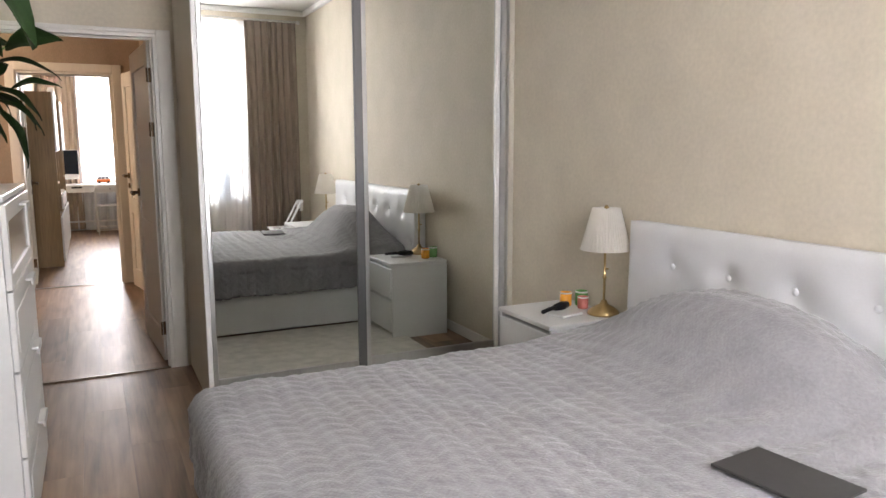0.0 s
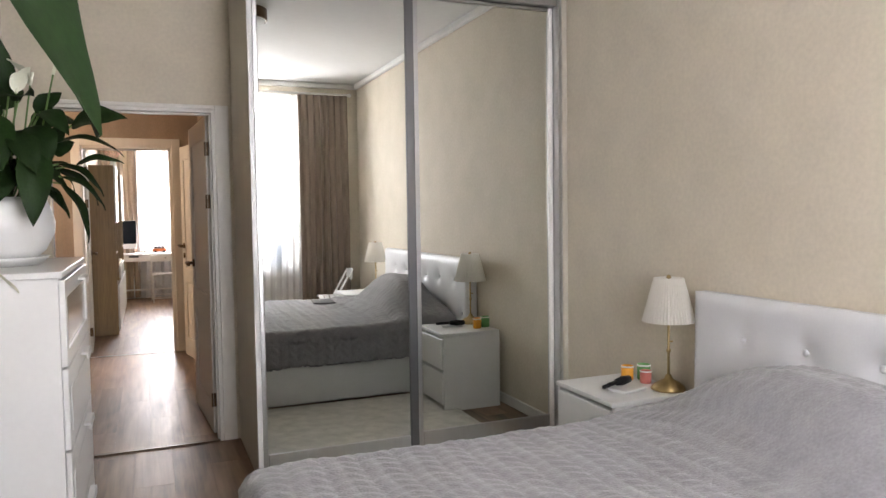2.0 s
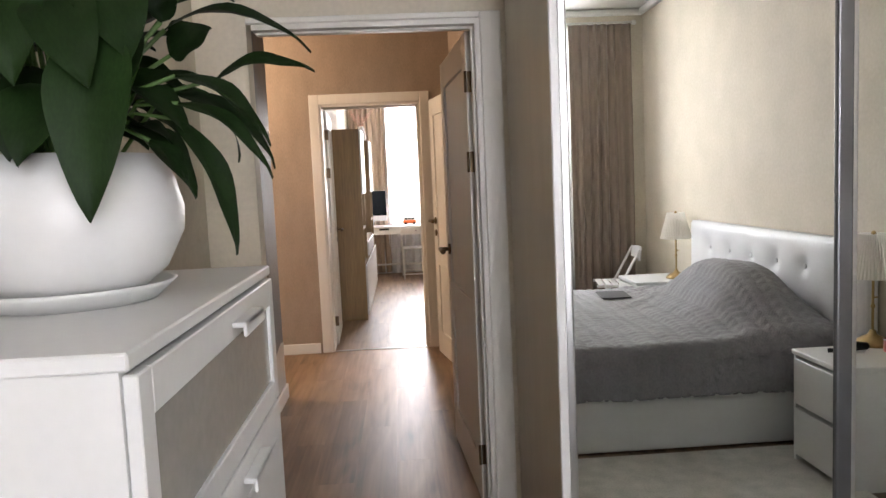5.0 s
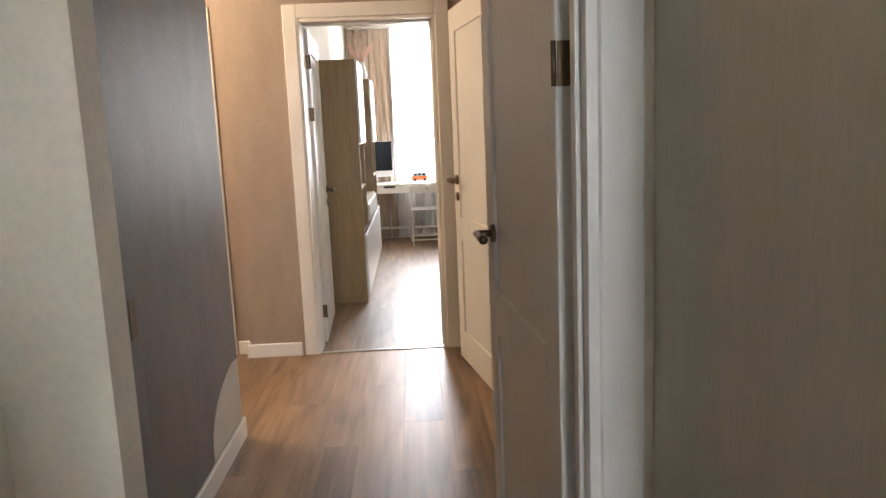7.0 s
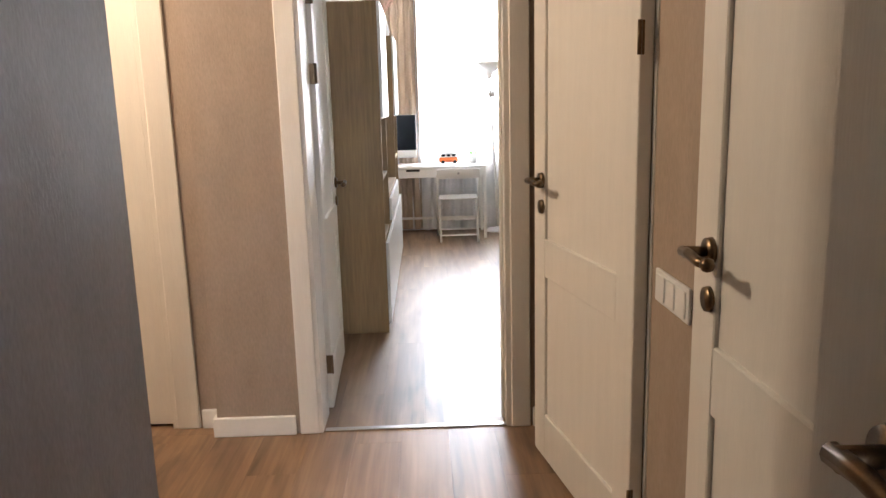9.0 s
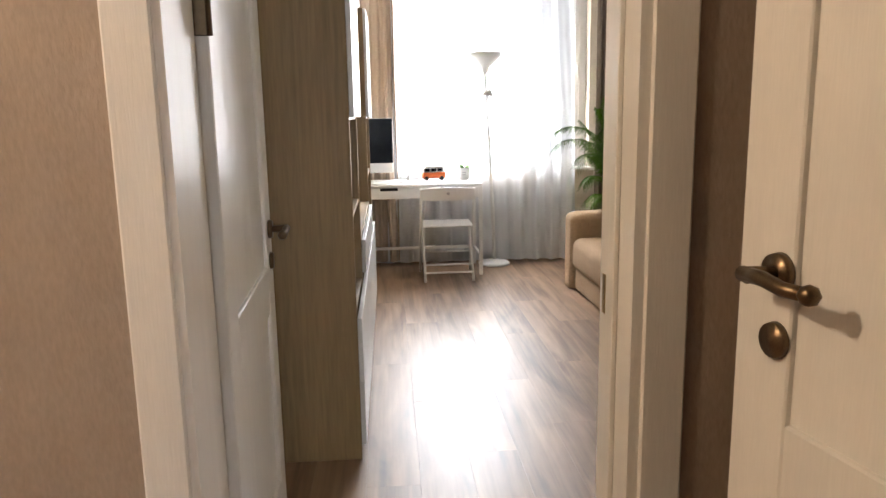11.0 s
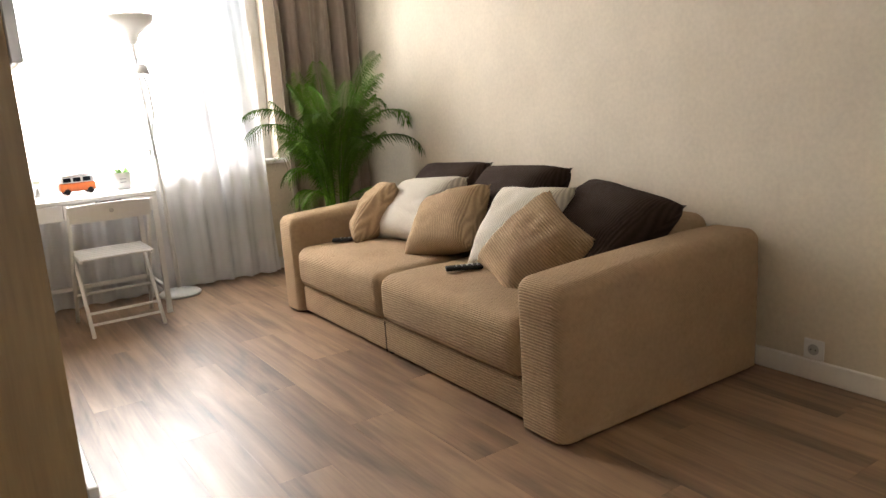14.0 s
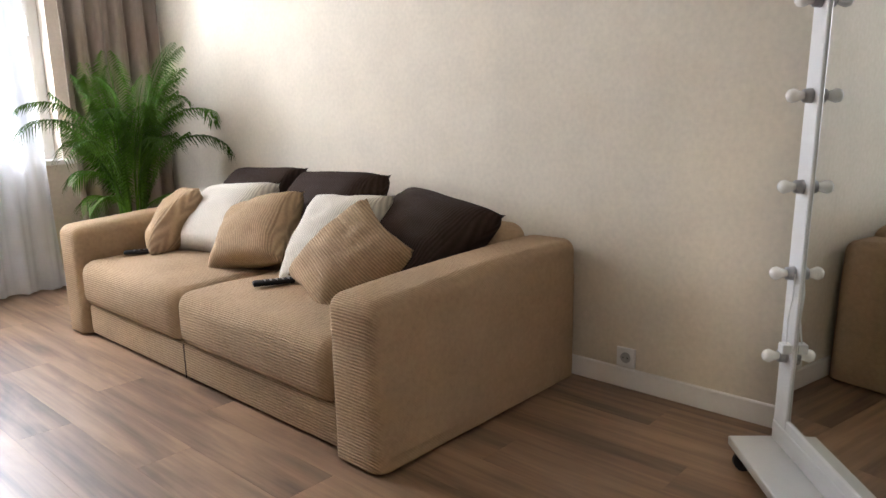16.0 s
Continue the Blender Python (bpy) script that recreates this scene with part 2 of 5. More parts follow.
M_BULB = mat("opal_bulb", (0.82, 0.80, 0.76), 0.2, var=0.0)
M_SOCKETGREY = mat("grey_socket", (0.36, 0.36, 0.37), 0.4)
M_BLUE = mat("blue_grey_cloth", (0.16, 0.22, 0.32), 0.7)
M_FACADE = mat("far_facade", (0.55, 0.53, 0.50), 0.9, var=0.1, scale=0.5)
M_FACADE_WIN = mat("far_window", (0.15, 0.18, 0.22), 0.15)
M_PINKFLOWER = mat("dried_pink_grass", (0.66, 0.42, 0.36), 0.9, var=0.2)
M_GREEN = mat("succulent_green", (0.12, 0.28, 0.05), 0.5)
M_GRASS = mat("lawn", (0.06, 0.09, 0.03), 0.95, var=0.3, scale=0.3)
M_PLUG = mat("white_cable", (0.72, 0.72, 0.70), 0.4, var=0.0)
M_HALLGLOW = glow("warm_lamp_glass", (1.0, 0.83, 0.65), 6.0)

# knit relief on the blanket: crossed cables
_nt = M_KNIT.node_tree
_n, _l = _nt.nodes, _nt.links
_tc = _n.new("ShaderNodeTexCoord")
_mp = _n.new("ShaderNodeMapping")
_mp.inputs["Rotation"].default_value = (0, 0, radians(45))
_l.new(_tc.outputs["Object"], _mp.inputs[0])
_vo = _n.new("ShaderNodeTexVoronoi")
_vo.inputs["Scale"].default_value, _vo.inputs["Randomness"].default_value = 95, 0.6
_l.new(_mp.outputs[0], _vo.inputs["Vector"])
_b = _n.new("ShaderNodeBump")
_b.inputs["Strength"].default_value, _b.inputs["Distance"].default_value, _b.invert = 0.55, 0.004, True
_l.new(_vo.outputs["Distance"], _b.inputs["Height"])
_l.new(_b.outputs[0], _n["Principled BSDF"].inputs["Normal"])

# ---- mesh helpers ----


def box(bm, x0, x1, y0, y1, z0, z1, bevel=0.0, seg=2, m=None):
    r = bmesh.ops.create_cube(bm, size=1)
    vs = r["verts"]
    bmesh.ops.scale(bm, vec=(x1 - x0, y1 - y0, z1 - z0), verts=vs)
    bmesh.ops.translate(bm, vec=((x0 + x1) / 2, (y0 + y1) / 2, (z0 + z1) / 2), verts=vs)
    if m is not None:
        bmesh.ops.transform(bm, matrix=m, verts=vs)
    if bevel:
        es = list({e for v in vs for e in v.link_edges})
        bmesh.ops.bevel(bm, geom=es, offset=bevel, segments=seg, profile=0.5, affect="EDGES")
    return bm


def B(x0, x1, y0, y1, z0, z1, bevel=0.0, seg=2):
    return box(bmesh.new(), x0, x1, y0, y1, z0, z1, bevel, seg)


def cyl(bm, p0, p1, r0, r1=None, seg=16):
    p0, p1 = Vector(p0), Vector(p1)
    r1 = r0 if r1 is None else r1
    d = p1 - p0
    q = d.to_track_quat("Z", "Y").to_matrix().to_4x4()
    bmesh.ops.create_cone(bm, cap_ends=True, segments=seg, radius1=r0, radius2=r1, depth=d.length, matrix=Matrix.Translation((p0 + p1) / 2) @ q)
    return bm


def C(p0, p1, r0, r1=None, seg=16):
    return cyl(bmesh.new(), p0, p1, r0, r1, seg)


def lathe(profile, seg=40, at=(0, 0, 0), bm=None, squash=1.0):
    bm = bm or bmesh.new()
    rings = []
    for r, z in profile:
        if r < 1e-5:
            rings.append([bm.verts.new((at[0], at[1], at[2] + z))])
        else:
            rings.append([bm.verts.new((at[0] + r * math.cos(2 * math.pi * k / seg), at[1] + squash * r * math.sin(2 * math.pi * k / seg), at[2] + z)) for k in range(seg)])
    for a, b in zip(rings, rings[1:]):
        for k in range(seg):
            k2 = (k + 1) % seg
            q = [a[k % len(a)], a[k2 % len(a)], b[k2 % len(b)], b[k % len(b)]]
            q = list(dict.fromkeys(q))
            if len(q) > 2:
                bm.faces.new(q)
    return bm


def tube(points, r, seg=8, bm=None, taper=1.0):
    bm = bm or bmesh.new()
    pts = [Vector(p) for p in points]
    rings = []
    for i, p in enumerate(pts):
        d = (pts[min(i + 1, len(pts) - 1)] - pts[max(i - 1, 0)]).normalized()
        q = d.to_track_quat("Z", "Y")
        rr = r * (1 + (taper - 1) * i / (len(pts) - 1))
        rings.append([bm.verts.new(p + q @ Vector((rr * math.cos(2 * math.pi * k / seg), rr * math.sin(2 * math.pi * k / seg), 0))) for k in range(seg)])
    for a, b in zip(rings, rings[1:]):
        for k in range(seg):
            bm.faces.new((a[k], a[(k + 1) % seg], b[(k + 1) % seg], b[k]))
    bm.faces.new(rings[0][::-1])
    bm.faces.new(rings[-1])
    return bm


def part(name, bm, material, parent=None, label="", smooth=False):
    me = bpy.data.meshes.new(name)
    bmesh.ops.recalc_face_normals(bm, faces=bm.faces)
    bm.to_mesh(me)
    bm.free()
    me.materials.append(material)
    if smooth:
        me.polygons.foreach_set("use_smooth", [True] * len(me.polygons))
    ob = new(name, me)
    if parent is not None:
        ob.parent = parent
    if label:
        tagged(ob, label)
    return ob


def thing(name, label, category, at=(0, 0, 0), rz=0.0, group="", kind=""):
    e = new(name)
    e.empty_display_size = 0.1
    e.matrix_basis = pose(*at, 0, 0, rz)
    return tagged(e, label, category, group, kind)


def struct(name, bm, material, label, category):
    return tagged(part(name, bm, material), label, category, kind="structure")


# ---- structure ----
BX0, BX1, BY0, BY1 = -0.64, 2.36, -0.56, 4.80      # bedroom
HX0, HX1, HY0, HY1 = -2.30, 0.54, 4.95, 7.95       # hall
LX0, LX1, LY0, LY1 = -0.66, 2.305, 8.14, 13.15      # living room
CEIL = 2.85
CEIL_H = 2.75


def wall_with_holes(bm, axis, at0, at1, u0, u1, z1, holes):
    """A wall between two planes of an axis, over u0..u1, with holes (u0, u1, z0, z1) cut through."""
    def put(a, b, c, d):
        if b - a > 1e-4 and d - c > 1e-4:
            if axis == "y":
                box(bm, a, b, at0, at1, c, d)
            else:
                box(bm, at0, at1, a, b, c, d)
    u = u0
    for h0, h1, z0, zt in sorted(holes):
        put(u, h0, 0, z1)
        put(h0, h1, 0, z0)
        put(h0, h1, zt, z1)
        u = h1
    put(u, u1, 0, z1)
    return bm


BD0, BD1, BDZ = -0.446, 0.432, 1.985               # bedroom doorway
LD0, LD1, LDZ = -0.525, 0.285, 2.03                # living doorway
BW = (0.42, 1.54, 0.76, 2.60)                      # bedroom window
LW = (-0.10, 1.62, 0.82, 2.60)                     # living window

struct("wall_bedroom_door", wall_with_holes(bmesh.new(), "y", BY1, 4.90, BX0 - 0.15, BX1 + 0.15, CEIL, [(BD0, BD1, 0, BDZ)]), M_PAPER, "beige linen-textured wallpaper around the bedroom doorway", "wall")
struct("wall_bedroom_window", wall_with_holes(bmesh.new(), "y", BY0 - 0.35, BY0, BX0 - 0.15, BX1 + 0.15, CEIL, [BW]), M_PAPER, "beige papered wall with a tall bedroom window", "wall")
struct("wall_bedroom_headboard", B(BX1, BX1 + 0.15, BY0, BY1, 0, CEIL), M_PAPER, "beige linen-textured wallpaper behind the bed", "wall")
struct("wall_bedroom_dresser", B(BX0 - 0.15, BX0, BY0, BY1, 0, CEIL), M_PAPER, "beige linen-textured wallpaper beside the dresser", "wall")
struct("ceiling_bedroom", B(BX0 - 0.15, BX1 + 0.15, BY0 - 0.35, 4.90, CEIL, CEIL + 0.1), M_CEIL, "plain matt white bedroom ceiling", "ceiling")

struct("wall_hall_bedroom_side", wall_with_holes(bmesh.new(), "y", 4.90, HY0, -0.82, HX1 + 0.15, CEIL_H, [(BD0, BD1, 0, BDZ)]), M_GREY, "grey wallpaper round the bedroom doorway", "wall")
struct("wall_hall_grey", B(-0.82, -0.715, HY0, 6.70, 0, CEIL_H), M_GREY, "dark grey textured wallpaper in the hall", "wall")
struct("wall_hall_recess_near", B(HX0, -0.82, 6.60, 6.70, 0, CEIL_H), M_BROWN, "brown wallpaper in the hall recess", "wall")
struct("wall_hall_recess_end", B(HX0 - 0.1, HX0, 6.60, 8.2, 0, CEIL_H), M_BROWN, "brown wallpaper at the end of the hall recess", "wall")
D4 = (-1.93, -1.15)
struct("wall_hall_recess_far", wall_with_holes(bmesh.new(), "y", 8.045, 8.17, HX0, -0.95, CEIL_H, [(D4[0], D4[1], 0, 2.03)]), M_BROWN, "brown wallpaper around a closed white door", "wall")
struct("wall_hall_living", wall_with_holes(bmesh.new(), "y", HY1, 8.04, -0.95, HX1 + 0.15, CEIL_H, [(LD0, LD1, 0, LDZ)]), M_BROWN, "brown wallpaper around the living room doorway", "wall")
D3 = (5.72, 6.535)
D2 = (6.93, 7.76)
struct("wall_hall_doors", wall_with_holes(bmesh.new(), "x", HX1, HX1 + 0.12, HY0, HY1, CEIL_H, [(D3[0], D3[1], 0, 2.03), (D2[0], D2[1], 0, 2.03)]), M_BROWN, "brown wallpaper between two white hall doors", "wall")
struct("ceiling_hall", B(HX0 - 0.1, HX1 + 0.15, 4.90, 8.2, CEIL_H, CEIL_H + 0.1), M_CEIL, "plain white hall ceiling", "ceiling")
# unseen room shell, added so the gap of the ajar door stays dark
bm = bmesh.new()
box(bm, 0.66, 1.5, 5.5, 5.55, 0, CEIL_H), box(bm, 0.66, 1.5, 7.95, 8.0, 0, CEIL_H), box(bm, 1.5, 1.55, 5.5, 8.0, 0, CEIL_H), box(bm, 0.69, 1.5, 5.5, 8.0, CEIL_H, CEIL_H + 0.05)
struct("shell_ajar_door", bm, M_BROWN, "added brown room shell, unseen behind the ajar door", "wall")

struct("wall_living_door", wall_with_holes(bmesh.new(), "y", 8.04, LY0, LX0, LX1 + 0.15, CEIL, [(LD0, LD1, 0, LDZ)]), M_PAPER, "beige linen wallpaper beside the living room door", "wall")
struct("wall_living_sofa", B(LX1, LX1 + 0.15, LY0, LY1, 0, CEIL), M_PAPER, "beige linen-textured wallpaper behind the sofa", "wall")
struct("wall_living_shelves", B(LX0 - 0.12, LX0, 8.045, LY1, 0, CEIL), M_PAPER, "beige linen wallpaper behind the shelf units", "wall")
struct("wall_living_window", wall_with_holes(bmesh.new(), "y", LY1, LY1 + 0.35, LX0 - 0.12, LX1 + 0.15, CEIL, [LW]), M_PAPER, "beige papered wall with a wide living room window", "wall")
struct("ceiling_living", B(LX0 - 0.12, LX1 + 0.15, 8.04, LY1 + 0.35, CEIL, CEIL + 0.1), M_CEIL, "plain matt white living room ceiling", "ceiling")

# cornices
for nm, seq in (("trim_cornice_bedroom", [(BX0, BX1, BY1 - 0.05, BY1), (BX0, BX1, BY0, BY0 + 0.05), (BX0, BX0 + 0.05, BY0 + 0.05, BY1 - 0.05), (BX1 - 0.05, BX1, BY0 + 0.05, BY1 - 0.05)]),):
    bm = bmesh.new()
    for x0, x1, y0, y1 in seq:
        box(bm, x0, x1, y0, y1, CEIL - 0.06, CEIL, 0.018)
    struct(nm, bm, M_CEIL, "white foam cornice under the ceiling", "cornice")

# baseboards
def skirting(name, runs, h=0.085):
    bm = bmesh.new()
    for x0, x1, y0, y1 in runs:
        box(bm, x0, x1, y0, y1, 0.0, h, 0.004, 1)
    return struct(name, bm, M_TRIM, "white painted skirting board", "baseboard")


skirting("baseboard_hall_grey", [(-0.715, -0.699, HY0, 6.716), (-0.82, -0.7155, 6.70, 6.716)], 0.095)
skirting("baseboard_hall_stub", [(-0.966, -0.622, HY1 - 0.016, HY1), (-0.966, -0.95, HY1, 8.029), (-1.04, -0.95, 8.029, 8.045)], 0.085)
skirting("baseboard_hall_doors", [(HX1 - 0.016, HX1, 6.56, 6.92), (HX1 - 0.016, HX1, 7.80, HY1 - 0.02), (0.375, HX1 - 0.016, HY1 - 0.016, HY1)], 0.085)
skirting("baseboard_living_sofa", [(LX1 - 0.016, LX1, LY0 + 0.02, LY1)], 0.085)
skirting("baseboard_living_window", [(LX0, LX1 - 0.016, LY1 - 0.016, LY1)], 0.085)
skirting("baseboard_living_door", [(0.37, LX1 - 0.016, LY0, LY0 + 0.016)], 0.085)
skirting("baseboard_bedroom_headboard", [(BX1 - 0.016, BX1, BY0, 4.02)], 0.07)
skirting("baseboard_bedroom_window", [(BX0, BX1 - 0.016, BY0, BY0 + 0.016)], 0.07)
skirting("baseboard_bedroom_dresser", [(BX0, BX0 + 0.016, BY0 + 0.016, BY1)], 0.07)


# ---- windows ----
def window(name, x0, x1, z0, z1, y, out, label):
    """Two-light plastic window set in the wall; out is +1 when the street lies towards +y."""
    w = thing(name, label, "window", kind="structure")
    yf = y + out * 0.16
    f = 0.065
    mid = x0 + (x1 - x0) * 0.62
    bm = bmesh.new()
    for a, b, c, d in ((x0, x0 + f, z0, z1), (x1 - f, x1, z0, z1), (x0 + f, x1 - f, z0, z0 + f), (x0 + f, x1 - f, z1 - f, z1), (mid - f / 2, mid + f / 2, z0 + f, z1 - f)):
        box(bm, a, b, yf - 0.035, yf + 0.035, c, d, 0.006)
    part("window_frame", bm, M_TRIM, w)
    for a, b in ((x0 + f, mid - f / 2), (mid + f / 2, x1 - f)):
        bm = bmesh.new()
        s = 0.05
        for c0, c1, d0, d1 in ((a, a + s, z0 + f, z1 - f), (b - s, b, z0 + f, z1 - f), (a + s, b - s, z0 + f, z0 + f + s), (a + s, b - s, z1 - f - s, z1 - f)):
            box(bm, c0 + 0.003, c1 - 0.003, yf - out * 0.05 - 0.02, yf - out * 0.05 + 0.02, d0 + 0.003, d1 - 0.003, 0.006)
        sash = part("sash", bm, M_TRIM, w)
        p = part("pane", B(a + s, b - s, yf - out * 0.05 - 0.004, yf - out * 0.05 + 0.004, z0 + f + s, z1 - f - s), M_GLASS, sash)
        p.visible_shadow = False
        part("window_handle", box(B(b - 0.04, b - 0.015, yf - out * 0.085 - 0.01, yf - out * 0.085 + 0.01, (z0 + z1) / 2 - 0.03, (z0 + z1) / 2 + 0.03, 0.004), b - 0.036, b - 0.02, yf - out * 0.11 - 0.008, yf - out * 0.11 + 0.008, (z0 + z1) / 2 - 0.11, (z0 + z1) / 2 + 0.01, 0.004), M_TRIM, sash)
    ya, yb = sorted((yf - out * 0.04, y - out * 0.05))
    part("window_sill", B(x0 - 0.05, x1 + 0.05, ya, yb, z0 - 0.028, z0 + 0.004, 0.008), M_TRIM, w)
    return w


window("window_1", *BW, BY0, -1, "white plastic bedroom window with an inner sill")
window("window_2", *LW, LY1, 1, "white plastic living room window with an inner sill")

# ---- doors ----
def casing(name, axis, at, side, u0, u1, z, w=0.075, t=0.013, label="flat white door casing", both=True):
    """Casing boards round an opening on one face of a wall; side is the way the face looks."""
    bm = bmesh.new()
    a, b = sorted((at, at + side * t))
    for c0, c1, d0, d1 in ((u0 - w, u0, 0, z + w), (u1, u1 + w, 0, z + w), (u0, u1, z, z + w))[0 if both else 1:]:
        if axis == "y":
            box(bm, c0, c1, a, b, d0, d1, 0.004, 1)
        else:
            box(bm, a, b, c0, c1, d0, d1, 0.004, 1)
    return struct(name, bm, M_DOOR, label, "door casing")


def jamb(name, axis, a, b, u0, u1, z, t=0.02, first=0, thin=None):
    bm = bmesh.new()
    for c0, c1, d0, d1 in ((u0 - 0.002, u0 + (thin or t), 0, z), (u1 - t, u1 + 0.002, 0, z), (u0 + t, u1 - t, z - t, z + 0.002))[first:]:
        if axis == "y":
            box(bm, c0, c1, a, b, d0, d1)
        else:
            box(bm, a, b, c0, c1, d0, d1)
    m0 = (a + b) / 2
    for c0, c1, d0, d1 in ((u0 + t, u0 + t + 0.011, 0, z - t), (u1 - t - 0.011, u1 - t, 0, z - t), (u0 + t + 0.011, u1 - t - 0.011, z - t - 0.011, z - t))[1 if thin else first:]:
        if axis == "y":
            box(bm, c0, c1, m0 - 0.018, m0 + 0.018, d0, d1, 0.002, 1)
        else:
            box(bm, m0 - 0.018, m0 + 0.018, c0, c1, d0, d1, 0.002, 1)
    return struct(name, bm, M_DOOR, "white door jamb lining", "door jamb")


def lever(parent, x, z, side, y, way, plate=True):
    """Bronze lever handle with its round rose on one face of a leaf; way is the way the lever points along x."""
    h = part("handle", C((x, y, z), (x, y + side * 0.012, z), 0.028, 0.026, 24), M_BRONZE, parent, "aged bronze lever handle", True)
    part("neck", C((x, y + side * 0.01, z), (x, y + side * 0.055, z), 0.010, 0.012), M_BRONZE, h, smooth=True)
    pts = [(x - way * 0.012, y + side * 0.052, z), (x + way * 0.03, y + side * 0.054, z + 0.002), (x + way * 0.07, y + side * 0.054, z - 0.004), (x + way * 0.108, y + side * 0.052, z - 0.002)]
    part("lever", tube(pts, 0.011, 10, None, 0.85), M_BRONZE, h, smooth=True)
    part("lever_end", lathe([(0, -0.014), (0.010, -0.01), (0.0145, 0), (0.010, 0.01), (0, 0.014)], 16, (x + way * 0.112, y + side * 0.052, z - 0.002)), M_BRONZE, h, smooth=True)
    if plate:
        part("key_plate", C((x, y, z - 0.095), (x, y + side * 0.01, z - 0.095), 0.026, 0.024, 24), M_BRONZE, parent, "round bronze key plate", True)


def door(name, label, at, rz, w, h, flip=1, handle_z=1.03, raised=False, plate=True, inset=0.09, mid=(0.72, 0.86), hinge_w=0.036):
    """A panelled leaf: hinge at the origin, the leaf runs along +x, 40 mm thick about y = 0."""
    d = thing(name, label, "door", at, rz, kind="structure")
    t, s = 0.02, 0.115
    z0 = 0.012
    part("stile", B(0.004, s, -t, t, z0, h, 0.003, 1), M_DOOR, d)
    part("stile", B(w - s, w - 0.004, -t, t, z0, h, 0.003, 1), M_DOOR, d)
    for a, b in ((z0, 0.19), mid, (h - 0.13, h)):
        part("rail", B(s, w - s, -t + 0.0005, t - 0.0005, a, b, 0.003, 1), M_DOOR, d)
    for a, b in ((0.19, mid[0]), (mid[1], h - 0.13)):
        part("panel", B(s - 0.002, w - s + 0.002, -0.009, 0.009, a - 0.002, b + 0.002), M_DOOR, d)
        bm = bmesh.new()
        for c0, c1, d0, d1 in ((s, s + 0.022, a, b), (w - s - 0.022, w - s, a, b), (s + 0.022, w - s - 0.022, a, a + 0.022), (s + 0.022, w - s - 0.022, b - 0.022, b)):
            box(bm, c0, c1, -0.0155, 0.0155, d0, d1, 0.005, 1)
        if raised:
            part("moulding", bm, M_DOOR, d)
        if raised:
            part("raised_field", B(s + 0.06, w - s - 0.06, -0.0135, 0.0135, a + 0.06, b - 0.06, 0.004, 1), M_DOOR, d)
    for side in (1, -1):
        lever(d, w - inset, handle_z, side, side * t, -1, plate)
    for z in (0.22, h - 0.52, h - 0.20):
        hg = part("hinge", B(-0.003, 0.003, t - 0.004 - hinge_w, t - 0.004, z - 0.042, z + 0.042, 0.001, 1), M_BRONZE, d, "dark bronze butt hinge")
        part("hinge_pin", C((-0.002, flip * (t + 0.004), z - 0.042), (-0.002, flip * (t + 0.004), z + 0.042), 0.0055, None, 12), M_BRONZE, hg, smooth=True)
    return d


bm = bmesh.new()
box(bm, BD1, BD1 + 0.080, BY1 - 0.013, BY1, 0, BDZ + 0.024, 0.004, 1)
box(bm, BD0, BD1, BY1 - 0.013, BY1, BDZ, BDZ + 0.024, 0.004, 1)
struct("casing_bedroom_inside", bm, M_DOOR, "flat white door casing beside the wardrobe", "door casing")
casing("casing_bedroom_hall", "y", HY0, 1, BD0, BD1, BDZ, 0.075, both=False)
jamb("jamb_bedroom", "y", BY1 - 0.004, HY0 - 0.035, BD0, BD1, BDZ, first=1)
door("door_1", "open white two-panel bedroom door swung into the hall", (BD1 - 0.026, HY0 - 0.018, 0), 93.7, 0.835, 1.965, 1, 1.03, False, False, 0.125)

casing("casing_living_hall", "y", HY1, -1, LD0, LD1, LDZ, 0.08, 0.011)
casing("casing_living_inside", "y", LY0, 1, LD0, LD1, LDZ, 0.08, 0.011)
jamb("jamb_living", "y", HY1 - 0.003, LY0 + 0.003, LD0, LD1, LDZ, thin=0.0145)
door("door_2", "open white panelled living room door against the wall", (LD0 + 0.012, LY0 + 0.035, 0), 92.4, 0.77, 2.005, -1, 0.965, inset=0.06)
struct("strike_plate", B(LD1 - 0.0225, LD1 - 0.0195, 8.106, 8.122, 0.890, 0.970, 0.001, 1), M_BRASS, "brass strike plate in the door jamb", "strike plate")

door("door_3", "white panelled hall door standing ajar", (HX1 - 0.024, D2[0] + 0.01, 0), 100.3, 0.815, 2.01, 1, 1.07, hinge_w=0.006)
jamb("jamb_ajar_door", "x", HX1 - 0.004, HX1 + 0.122, D2[0], D2[1], 2.03)
door("door_4", "closed white panelled hall door with bronze handle", (HX1 - 0.024, D3[0] + 0.006, 0), 90, 0.80, 2.01, 1, 1.045)
jamb("jamb_bath", "x", HX1 - 0.002, HX1 + 0.122, D3[0], D3[1], 2.03)
# unseen backing added behind the leaf, keeps outside light out of the doorway
struct("backing_bath", B(HX1 + 0.07, HX1 + 0.1, D3[0] + 0.02, D3[1] - 0.02, 0, 2.01), M_BROWN, "added brown backing that shuts the doorway behind the closed door", "wall")
casing("casing_recess", "y", 8.045, -1, D4[0], D4[1], 2.03, 0.10, 0.012)
jamb("jamb_recess", "y", 8.042, 8.17, D4[0], D4[1], 2.03)
door("door_5", "closed cream panelled door lit by warm light", (D4[1] - 0.022, 8.085, 0), 180, 0.735, 2.005, 1, 1.03, True, mid=(0.63, 0.77))
# another added backing, blocks the sky behind the cream door
struct("backing_recess", B(D4[0], D4[1], 8.14, 8.165, 0, 2.03), M_BROWN, "added brown backing that shuts the doorway behind the cream door", "wall")
